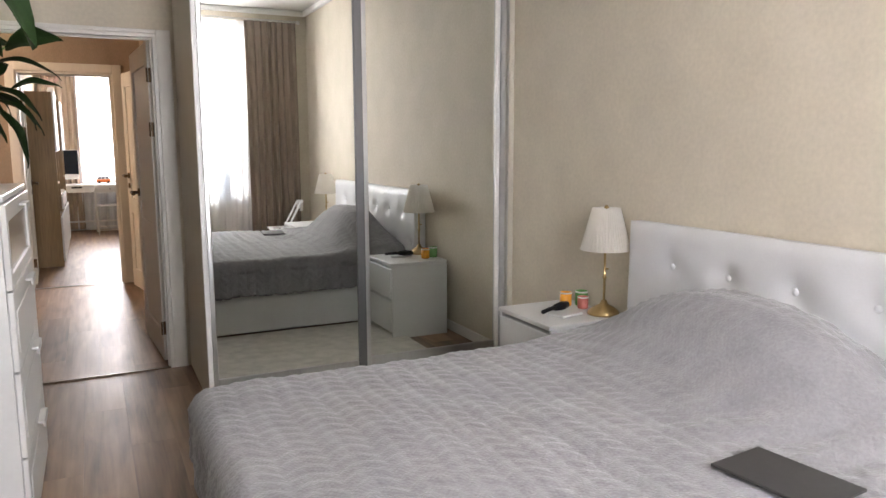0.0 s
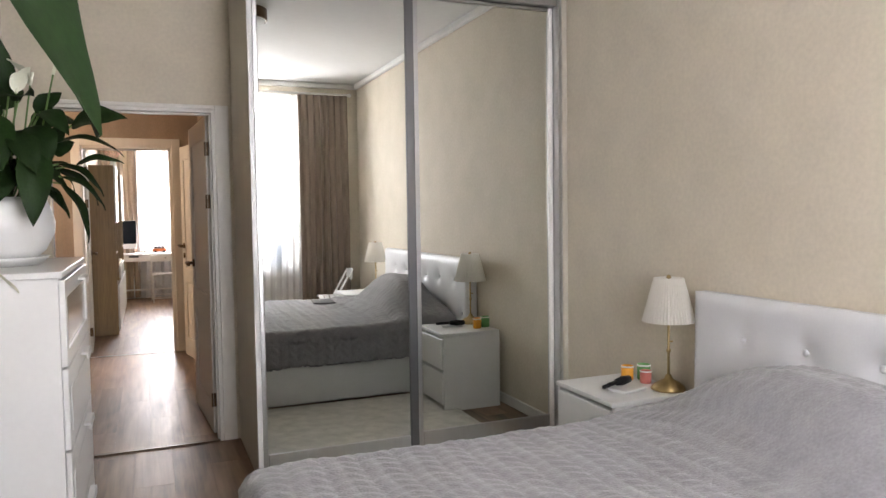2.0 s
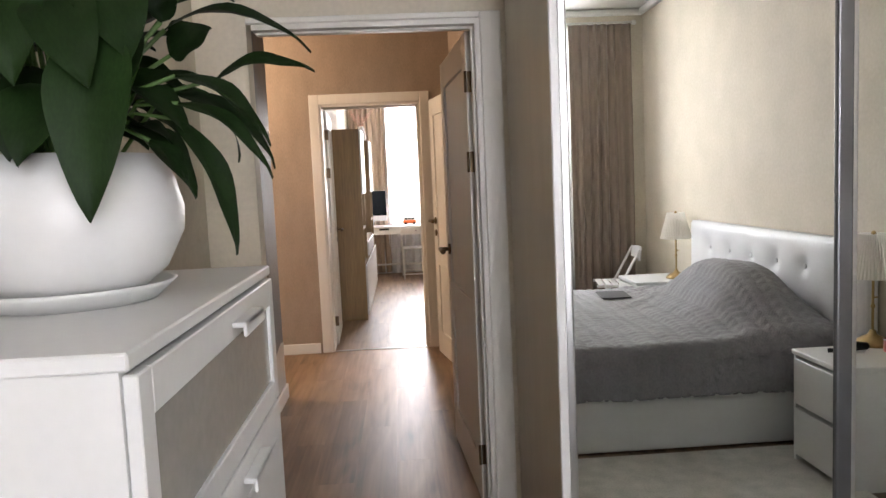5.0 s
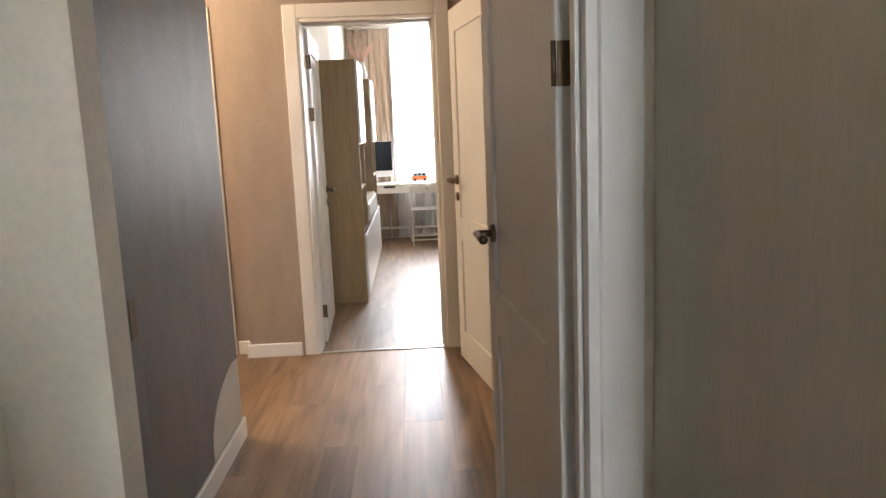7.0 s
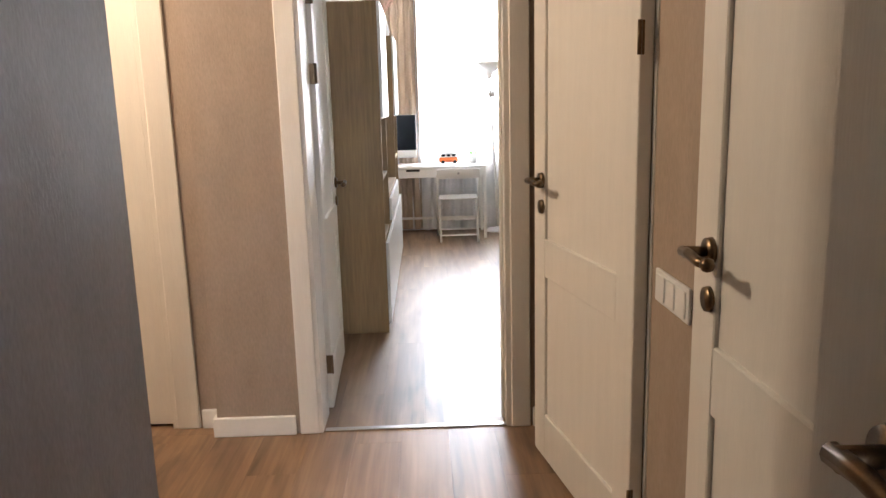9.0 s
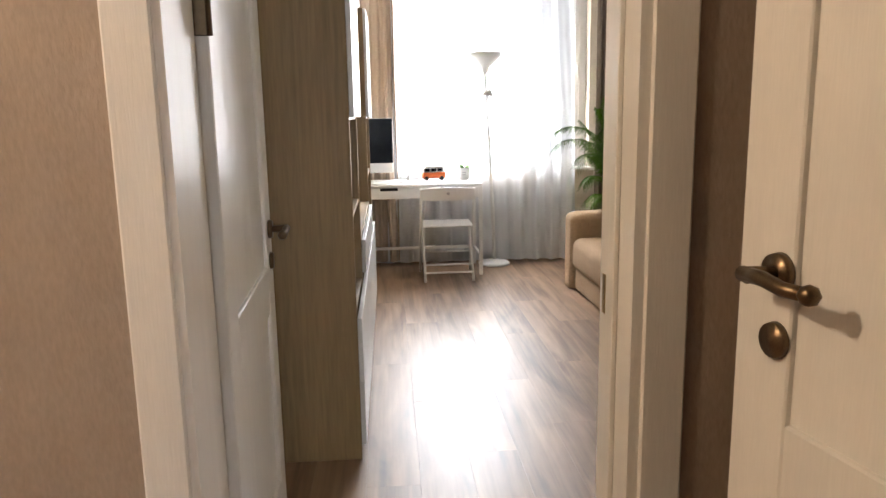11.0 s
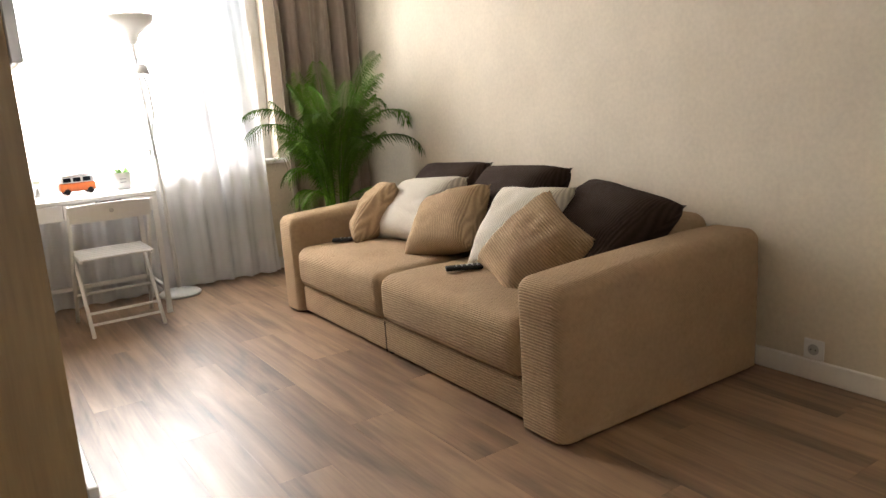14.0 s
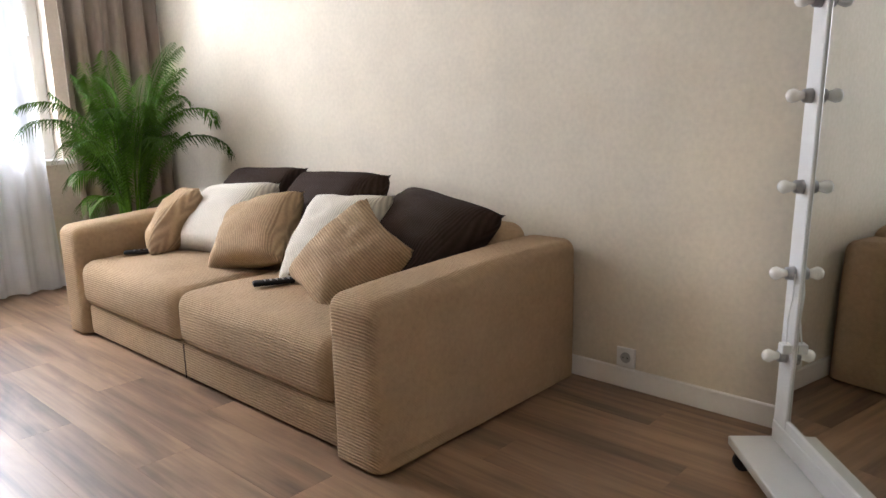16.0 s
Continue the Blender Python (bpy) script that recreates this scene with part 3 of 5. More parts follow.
struct("strike_plate_bedroom", B(BD0 - 0.0005, BD0 + 0.0025, 4.905, 4.935, 0.955, 1.035, 0.001, 1), M_BRONZE, "dark bronze strike plate on the bedroom door jamb", "strike plate")
# thresholds
struct("threshold_bedroom", B(BD0 + 0.02, BD1 - 0.02, 4.785, 4.822, 0.002, 0.007, 0.002, 1), M_BRONZE, "dark metal threshold strip", "threshold")
struct("threshold_living", B(LD0 + 0.02, LD1 - 0.02, 7.955, 7.985, 0.002, 0.006, 0.002, 1), M_ALU, "thin metal threshold strip", "threshold")

# pale patch with a curved edge by the hall skirting
bm = bmesh.new()
ring = [(6.235, 0.097), (6.698, 0.097), (6.698, 0.375)]
for k in range(1, 13):
    a = radians(90 * k / 12)
    ring.append((6.698 - 0.06 - 0.40 * math.sin(a) ** 1.3, 0.10 + 0.285 * math.cos(a) ** 0.75 if k < 12 else 0.10))
f = bm.faces.new([bm.verts.new((-0.7147, y, z)) for y, z in ring])
r = bmesh.ops.extrude_face_region(bm, geom=[f])
bmesh.ops.translate(bm, vec=(0.0025, 0, 0), verts=[v for v in r["geom"] if isinstance(v, bmesh.types.BMVert)])
struct("pale_wall_patch", bm, M_PATCH, "pale curved-edge patch on the grey hall wallpaper", "wall patch")

# ---- outside ----
struct("ground", B(-400, 400, -400, 400, -9.2, -9.0), M_GRASS, "grass ground far below the windows", "ground")


def facade(y, x0, n, floors, z0, face):
    h = thing("apartment_building", "pale apartment building across the street", "building", (x0, y, z0))
    part("wall", B(0, n * 3.0, 0, 8, 0, floors * 2.9 + 0.6), M_FACADE, h)
    part("roof", B(-0.3, n * 3.0 + 0.3, -0.3, 8.3, floors * 2.9 + 0.6, floors * 2.9 + 0.9), M_FACADE_WIN, h)
    yy = 0 if face < 0 else 8
    first = None
    for i in range(n):
        for j in range(floors):
            x, z = i * 3.0 + 0.75, j * 2.9 + 1.0
            if first is None:
                first = part("window", B(x, x + 1.5, yy - 0.04, yy + 0.04, z, z + 1.5), M_FACADE_WIN, h)
                base = (x, z)
            else:
                o = new("window", first.data)
                o.parent = h
                o.location = (x - base[0], 0, z - base[1])
    return h


facade(60, -16, 11, 9, -9, -1)
facade(-68, -16, 11, 9, -9, 1)

# ---- bedroom things ----
def wardrobe():
    w = thing("mirror_wardrobe", "tall built-in wardrobe with two sliding mirror doors", "wardrobe")
    x0, x1, y0, y1, zt = 0.53, 2.315, 4.02, BY1 - 0.004, 2.62
    part("filler_strip", B(x1 + 0.001, BX1 - 0.001, y0 - 0.02, y0 - 0.002, 0, zt, 0.001, 1), M_WARD, w, "beige filler strip")
    part("side_panel", B(x0, x0 + 0.018, y0 - 0.02, y1, 0, zt, 0.002, 1), M_WARD, w, "beige side panel")
    part("front_profile", B(x0 - 0.004, x0 + 0.022, y0 - 0.036, y0 - 0.0205, 0, zt, 0.003, 1), M_WHITE, w)
    part("front_profile", B(x1 - 0.024, x1, y0 - 0.036, y0 + 0.060, 0, zt, 0.003, 1), M_ALU, w)
    part("top_fascia", B(x0 + 0.023, x1 - 0.025, y0 - 0.036, y0 + 0.1, zt - 0.035, zt, 0.002, 1), M_WHITE, w)
    part("top_track", B(x0 + 0.019, x1 - 0.026, y0 - 0.022, y0 + 0.07, zt - 0.07, zt - 0.036), M_ALU, w)
    part("bottom_track", B(x0 + 0.02, x1, y0 - 0.03, y0 + 0.07, 0.002, 0.045, 0.003, 1), M_ALU, w)
    part("top_board", B(x0 + 0.019, x1, y0 + 0.101, y1, zt - 0.03, zt - 0.012), M_WHITE, w)
    part("interior_back", B(x0 + 0.02, x1, y0 + 0.11, y0 + 0.125, 0.05, zt - 0.08), M_WHITE, w)
    for a, b, yy in ((x0 + 0.022, 1.403, y0 - 0.004), (1.38, x1 - 0.026, y0 + 0.036)):
        d = part("sliding_door", B(a + 0.02, b - 0.02, yy + 0.008, yy + 0.016, 0.06, zt - 0.08), M_WHITE, w)
        part("mirror", B(a + 0.02, b - 0.02, yy, yy + 0.006, 0.135, zt - 0.095), M_MIRROR, d, "silvered mirror panel")
        for u, v, g in ((a, a + (0.028 if a < 1 else 0.062), M_ALU), (b - (0.048 if a < 1 else 0.03), b, M_PROFILE if a < 1 else M_TRIM)):
            part("door_profile", B(u, v, yy - 0.012, yy + 0.018, 0.05, zt - 0.073, 0.006, 2), g, d, "grey anodised grip profile")
        part("door_rail", B(a + (0.029 if a < 1 else 0.063), b - (0.049 if a < 1 else 0.031), yy - 0.008, yy + 0.018, 0.05, 0.134, 0.003, 1), M_ALU, d)
        part("door_rail", B(a + (0.029 if a < 1 else 0.063), b - (0.049 if a < 1 else 0.031), yy - 0.008, yy + 0.018, zt - 0.094, zt - 0.073, 0.003, 1), M_ALU, d)


M_WARD = mat("beige_panel", (0.50, 0.46, 0.385), 0.5, var=0.08, scale=3, stretch=(4, 4, 0.4))
wardrobe()

BED = (0.30, 2.27, 0.84, 2.70)


def bed():
    b = thing("bed", "double bed with white box base and tufted white headboard", "bed")
    x0, x1, y0, y1 = BED
    part("base", B(x0 + 0.08, x1, y0 + 0.06, y1 - 0.06, 0.006, 0.33, 0.008), M_WHITE, b, "white box base")
    part("mattress", B(x0 + 0.05, x1, y0 + 0.04, y1 - 0.04, 0.331, 0.50, 0.05, 3), M_WHITE, b)
    # headboard: padded, dimples where the buttons pull
    hy0, hy1, hz0, hz1 = 0.70, 2.835, 0.30, 1.0
    bm = bmesh.new()
    ny, nz = 120, 44
    btn = [(2.55 - i * 0.305, 0.825) for i in range(6)] + [(2.70 - i * 0.305, 0.57) for i in range(7)]
    grid = []
    for i in range(ny + 1):
        row = []
        for j in range(nz + 1):
            y, z = hy0 + (hy1 - hy0) * i / ny, hz0 + (hz1 - hz0) * j / nz
            e = min(y - hy0, hy1 - y, hz1 - z, 0.05) / 0.05
            x = 2.288 - 0.022 * math.sqrt(max(0, 1 - (1 - e) ** 2))
            for by, bz in btn:
                x += 0.022 * math.exp(-((y - by) ** 2 + (z - bz) ** 2) / 0.0028)
                x -= 0.004 * math.exp(-((abs(y - by) - 0.12) ** 2) / 0.003) * math.exp(-((z - bz) ** 2) / 0.04)
            row.append(bm.verts.new((x, y, z)))
        grid.append(row)
    for i in range(ny):
        for j in range(nz):
            bm.faces.new((grid[i][j], grid[i + 1][j], grid[i + 1][j + 1], grid[i][j + 1]))
    hb = part("headboard", bm, M_LEATHER, b, "white leatherette headboard with buttons", True)
    part("headboard_board", B(2.287, 2.352, hy0, hy1, 0.03, hz1 - 0.001, 0.01), M_LEATHER, hb)
    for by, bz in btn:
        part("button", lathe([(0, -0.006), (0.011, -0.004), (0.014, 0), (0.010, 0.005), (0, 0.007)], 14, (0, 0, 0)), M_LEATHER, hb, smooth=True).matrix_basis = pose(2.282, by, bz, 0, -90, 0)
    for x in (x0 + 0.2, x1 - 0.2):
        for y in (y0 + 0.2, y1 - 0.2):
            part("foot", B(x - 0.03, x + 0.03, y - 0.03, y + 0.03, 0.0, 0.0055), M_BLACK, b)


bed()


def blanket():
    x0, x1, y0, y1 = BED
    bm = bmesh.new()
    nx, ny = 220, 250
    drop = 0.25
    r = 0.06

    def fold(d):
        """Distance beyond the edge of the top, turned into run-out and fall round a soft corner."""
        if d <= 0:
            return 0.0, 0.0
        a = min(d / r, math.pi / 2)
        return r * math.sin(a) + 0.012 * max(0, d - r * math.pi / 2), r * (1 - math.cos(a)) + max(0, d - r * math.pi / 2)

    rows = []
    for i in range(nx + 1):
        row = []
        s = -drop + (x1 - x0 + drop - 0.03) * i / nx
        for j in range(ny + 1):
            t = -drop + (y1 - y0 + 2 * drop) * j / ny
            ox, fx = fold(r - s)
            oy, fy = fold(r - t)
            oy2, fy2 = fold(t - (y1 - y0 - r))
            x = x0 + max(s, r) - ox
            y = y0 + min(max(t, r), y1 - y0 - r) - oy + oy2
            z = 0.535 - fx - fy - fy2
            top = max(0, 1 - (fx + fy + fy2) / 0.15)
            # pillows below
            for px, py, sx, sy, h in ((2.02, 1.92, 0.24, 0.58, 0.26), (1.80, 1.93, 0.26, 0.55, 0.05)):
                z += top * h * math.exp(-(abs((x - px) / sx) ** 2.6 + abs((y - py) / sy) ** 3))
            z += top * 0.012 * noise.noise((x * 3.1, y * 3.1, 2.0)) + top * 0.006 * noise.noise((x * 9, y * 9, 5.0))
            # creases pulled slantwise down from the pillows
            mask = max(0, min(1, (x - 1.25) / 0.4)) * max(0, min(1, (1.95 - y) / 0.3)) * max(0, min(1, (2.2 - x) / 0.1))
            z += top * mask * 0.009 * math.sin(46 * (0.80 * y + 0.42 * x) + 4 * noise.noise((x * 2.2, y * 2.2, 8))) * (0.5 + noise.noise((x * 3, y * 3, 4)))
            # a rolled lip along the crest of the pillows
            z += top * 0.030 * math.exp(-((x - 2.13 + 0.02 * math.sin(7 * y)) / 0.035) ** 2) * math.exp(-abs((y - 1.98) / 0.36) ** 4)
            # plaited cables across the bed
            col = s / 0.062 + 0.45 * noise.noise((t * 2.2, s * 2.2, 1.0))
            cf = col - math.floor(col)
            tw = cf if math.floor(col) % 2 else -cf
            cable = 0.0072 * (1 - abs(2 * cf - 1) ** 2.2) * (0.62 + 0.38 * math.cos(2 * math.pi * (t / 0.055 + tw + 0.3 * noise.noise((t * 4, s * 4, 6.0)))))
            if fx + fy + fy2 < 0.05:
                z += cable
            elif fx > max(fy, fy2):
                x -= cable
            else:
                y += cable * (1 if fy2 > 0 else -1)
            if fx + fy + fy2 > 0.07:
                wv = 0.010 * math.sin(17 * (y if fx > max(fy, fy2) else x) + 2 * noise.noise((x * 2, y * 2, 0)))
                if fx > max(fy, fy2):
                    x += wv
                else:
                    y += wv * (1 if fy2 > 0 else -1)
            row.append(bm.verts.new((x, y, max(z, 0.29 + 0.01 * noise.noise((x * 5, y * 5, 9))))))
        rows.append(row)
    for i in range(nx):
        for j in range(ny):
            bm.faces.new((rows[i][j], rows[i + 1][j], rows[i + 1][j + 1], rows[i][j + 1]))
    ob = part("blanket", bm, M_KNIT, smooth=True)
    so = ob.modifiers.new("thick", "SOLIDIFY")
    so.thickness, so.offset = 0.008, 1
    return tagged(ob, "grey cable-knit blanket spread over the bed and pillows", "blanket")


blanket()
tb = part("tablet", B(-0.095, 0.095, -0.14, 0.14, 0, 0.008, 0.003, 2), M_DARKGREY)
tb.matrix_basis = pose(1.487, 1.315, 0.563, 0, 0, 6)
tagged(tb, "dark grey tablet lying on the bed blanket", "tablet")


ch = thing("phone_charger", "small black charger lying on the bed blanket", "charger", (2.17, 1.44, 0.735), 30)
part("body", B(-0.035, 0.035, -0.018, 0.018, 0, 0.02, 0.005, 2), M_BLACK, ch)
part("prong", B(0.035, 0.055, -0.006, 0.006, 0.007, 0.013, 0.001, 1), M_STEEL, ch)


def rug():
    bm = bmesh.new()
    box(bm, 0.62, 1.98, 2.70, 3.96, 0.001, 0.014, 0.005, 2)
    tagged(part("rug", bm, M_RUG), "beige woven rug on the floor beside the bed", "rug")


rug()


def nightstand(at, label):
    n = thing("nightstand", label, "nightstand", at, group="bedside tables")
    w, d, h = 0.46, 0.42, 0.535          # w along y, d along x; drawers look towards -x
    part("top", B(-d / 2 - 0.012, d / 2, -w / 2, w / 2, h - 0.022, h, 0.003, 1), M_WHITE, n)
    for s in (-1, 1):
        part("side", B(-d / 2 + 0.0, d / 2, s * w / 2 - 0.009 - s * 0.009, s * w / 2 + 0.009 - s * 0.009, 0, h - 0.0225), M_WHITE, n)
    part("back", B(d / 2 - 0.012, d / 2 - 0.001, -w / 2 + 0.019, w / 2 - 0.019, 0.03, h - 0.023), M_WHITE, n)
    for a, b in ((0.045, 0.265), (0.285, 0.495)):
        part("drawer", B(-d / 2 - 0.010, d / 2 - 0.02, -w / 2 + 0.02, w / 2 - 0.02, a, b, 0.003, 1), M_WHITE, n)
    return n


nightstand((2.085, 3.09, 0), "white two-drawer nightstand with a lamp on it")
nightstand((2.085, 0.42, 0), "white two-drawer nightstand on the window side")


def table_lamp(at):
    l = thing("table_lamp", "brass table lamp with a pleated white shade", "lamp", at, group="bedside lamps")
    part("base", lathe([(0, 0), (0.078, 0), (0.080, 0.006), (0.07, 0.02), (0.045, 0.038), (0.02, 0.05), (0.012, 0.07), (0, 0.07)], 32), M_BRASS, l, "domed brass foot", True)
    part("stem", lathe([(0.006, 0.06), (0.006, 0.17), (0.010, 0.175), (0.010, 0.185), (0.006, 0.19), (0.006, 0.36), (0.012, 0.365), (0.012, 0.40), (0, 0.40)], 14), M_BRASS, l, smooth=True)
    bm = bmesh.new()
    seg = 96
    for (r0, z0), (r1, z1) in (((0.118, 0.315), (0.066, 0.515)),):
        a = [bm.verts.new(((r0 + (0.002 if k % 2 else -0.002)) * math.cos(2 * math.pi * k / seg), (r0 + (0.002 if k % 2 else -0.002)) * math.sin(2 * math.pi * k / seg), z0)) for k in range(seg)]
        b = [bm.verts.new(((r1 + (0.0012 if k % 2 else -0.0012)) * math.cos(2 * math.pi * k / seg), (r1 + (0.0012 if k % 2 else -0.0012)) * math.sin(2 * math.pi * k / seg), z1)) for k in range(seg)]
        for k in range(seg):
            bm.faces.new((a[k], a[(k + 1) % seg], b[(k + 1) % seg], b[k]))
    part("shade", bm, M_SHADE, l, "pleated off-white fabric shade")
    part("finial", lathe([(0.004, 0.40), (0.004, 0.512), (0.012, 0.514), (0.008, 0.525), (0, 0.53)], 12), M_BRASS, l, smooth=True)
    part("switch", C((0.006, 0, 0.22), (0.022, 0, 0.22), 0.004), M_BRASS, l)
    return l


lamp1 = table_lamp((2.24, 2.955, 0.535))
copy_thing(lamp1, pose(2.235, 0.50, 0.535))


def jar(name, label, at, r, h, m, lid=None):
    j = thing(name, label, "candle", at, group="candles on the nightstand")
    part("glass", lathe([(0, 0), (r * 0.9, 0), (r, 0.006), (r, h), (r * 0.93, h), (r * 0.93, h * 0.75), (0, h * 0.75)], 24), m, j, smooth=True)
    part("rim", lathe([(r * 1.01, h * 0.9), (r * 1.05, h * 0.94), (r * 1.01, h), (r * 0.95, h)], 24), M_PLUG, j, smooth=True)
    part("wick", C((0, 0, h * 0.74), (0, 0, h * 0.98), 0.0015, None, 6), M_BLACK, j)
    return j


jar("candle_jar", "orange candle in a glass jar on the nightstand", (2.185, 3.19, 0.535), 0.030, 0.07, M_YELLOWJ)
jar("candle_jar", "green candle in a glass jar on the nightstand", (2.26, 3.16, 0.535), 0.032, 0.075, M_GREENJ)
jar("candle_jar", "small jar with a red label on the nightstand", (2.225, 3.10, 0.535), 0.027, 0.06, M_PINKJ)


def hairclip():
    g = thing("brush", "black brush lying on a white notepad", "brush", (2.03, 3.06, 0.548), 20)
    part("handle", tube([(-0.10, 0, 0.012), (-0.05, 0.002, 0.016), (0.0, 0, 0.018)], 0.010, 10), M_BLACK, g, smooth=True)
    part("head", lathe([(0, -0.06), (0.016, -0.05), (0.022, 0), (0.016, 0.05), (0, 0.06)], 16), M_BLACK, g, smooth=True).matrix_basis = pose(0.05, 0, 0.018, 0, 90, 0)
    p = part("notepad", B(-0.075, 0.075, -0.05, 0.05, 0, 0.012, 0.002, 1), M_WHITE)
    p.matrix_basis = pose(2.06, 3.02, 0.5355, 0, 0, 15)
    tagged(p, "white notepad under a black brush", "notepad")


hairclip()


def dresser():
    d = thing("dresser", "tall white dresser with a glass-fronted top drawer", "dresser")
    x0, x1, y0, y1, h = -0.622, -0.215, 2.79, 3.63, 1.20
    part("top", B(x0, x1 + 0.014, y0 - 0.008, y1 + 0.008, h - 0.022, h, 0.003, 1), M_WHITE, d)
    part("side", B(x0, x1, y0, y0 + 0.02, 0, h - 0.0225), M_WHITE, d)
    part("side", B(x0, x1, y1 - 0.02, y1, 0, h - 0.0225), M_WHITE, d)
    part("back", B(x0, x0 + 0.01, y0 + 0.0205, y1 - 0.0205, 0.02, h - 0.023), M_WHITE, d)
    part("plinth", B(x1 - 0.03, x1 - 0.015, y0 + 0.0205, y1 - 0.0205, 0, 0.06), M_WHITE, d)
    zs = [(0.065, 0.345), (0.352, 0.632), (0.639, 0.895), (0.902, 1.172)]
    for k, (a, b) in enumerate(zs):
        ya, yb = y0 + 0.004, y1 - 0.004
        if k == 3:
            f = 0.045
            bm = bmesh.new()
            for c0, c1, e0, e1 in ((ya, ya + f, a, b), (yb - f, yb, a, b), (ya + f, yb - f, a, a + f), (ya + f, yb - f, b - f * 1.3, b)):
                box(bm, x1 + 0.001, x1 + 0.019, c0, c1, e0, e1, 0.002, 1)
            dr = part("drawer", bm, M_WHITE, d, "drawer front with a glass panel")
            part("glass_panel", B(x1 + 0.006, x1 + 0.011, ya + f, yb - f, a + f, b - f * 1.3), M_FROST, dr)
        else:
            dr = part("drawer", B(x1 + 0.001, x1 + 0.019, ya, yb, a, b, 0.003, 1), M_WHITE, d)
            part("inset", B(x1 + 0.0185, x1 + 0.022, ya + 0.05, yb - 0.05, a + 0.05, b - 0.07, 0.002, 1), M_WHITE, dr)
        hy = (ya + yb) / 2 + 0.10
        hz = b - 0.03
        hd = bmesh.new()
        box(hd, x1 + 0.02, x1 + 0.045, hy - 0.08, hy + 0.08, hz - 0.006, hz + 0.004, 0.003, 2)
        box(hd, x1 + 0.038, x1 + 0.045, hy - 0.08, hy + 0.08, hz - 0.022, hz + 0.004, 0.003, 2)
        part("handle", hd, M_CERAMIC, dr, "white cup handle")


dresser()


def leaf_bm(length, width, curl, droop, twist=0.0):
    """A pointed oval blade: starts at the origin, runs along +x, arches up and over."""
    bm = bmesh.new()
    n = 12
    rows = []
    x, z, a = 0.0, 0.0, curl
    for i in range(n + 1):
        t = i / n
        w = width * 0.5 * (math.sin(math.pi * min(1, t ** 0.75)) ** 0.8 * (1 - 0.25 * t) + 0.01) if t < 1 else 0.001
        tw = twist * t
        row = []
        for k in (-1, -0.5, 0, 0.5, 1):
            row.append(bm.verts.new((x, k * w * math.cos(tw), z + 0.28 * abs(k) * w + k * w * math.sin(tw) + (0.002 + 0.05 * w * abs(k)) * math.sin(11 * t + 3 * k))))
        rows.append(row)
        x += length / n * math.cos(a)
        z += length / n * math.sin(a)
        a -= droop / n
    for p, q in zip(rows, rows[1:]):
        for k in range(4):
            bm.faces.new((p[k], p[k + 1], q[k + 1], q[k]))
    return bm


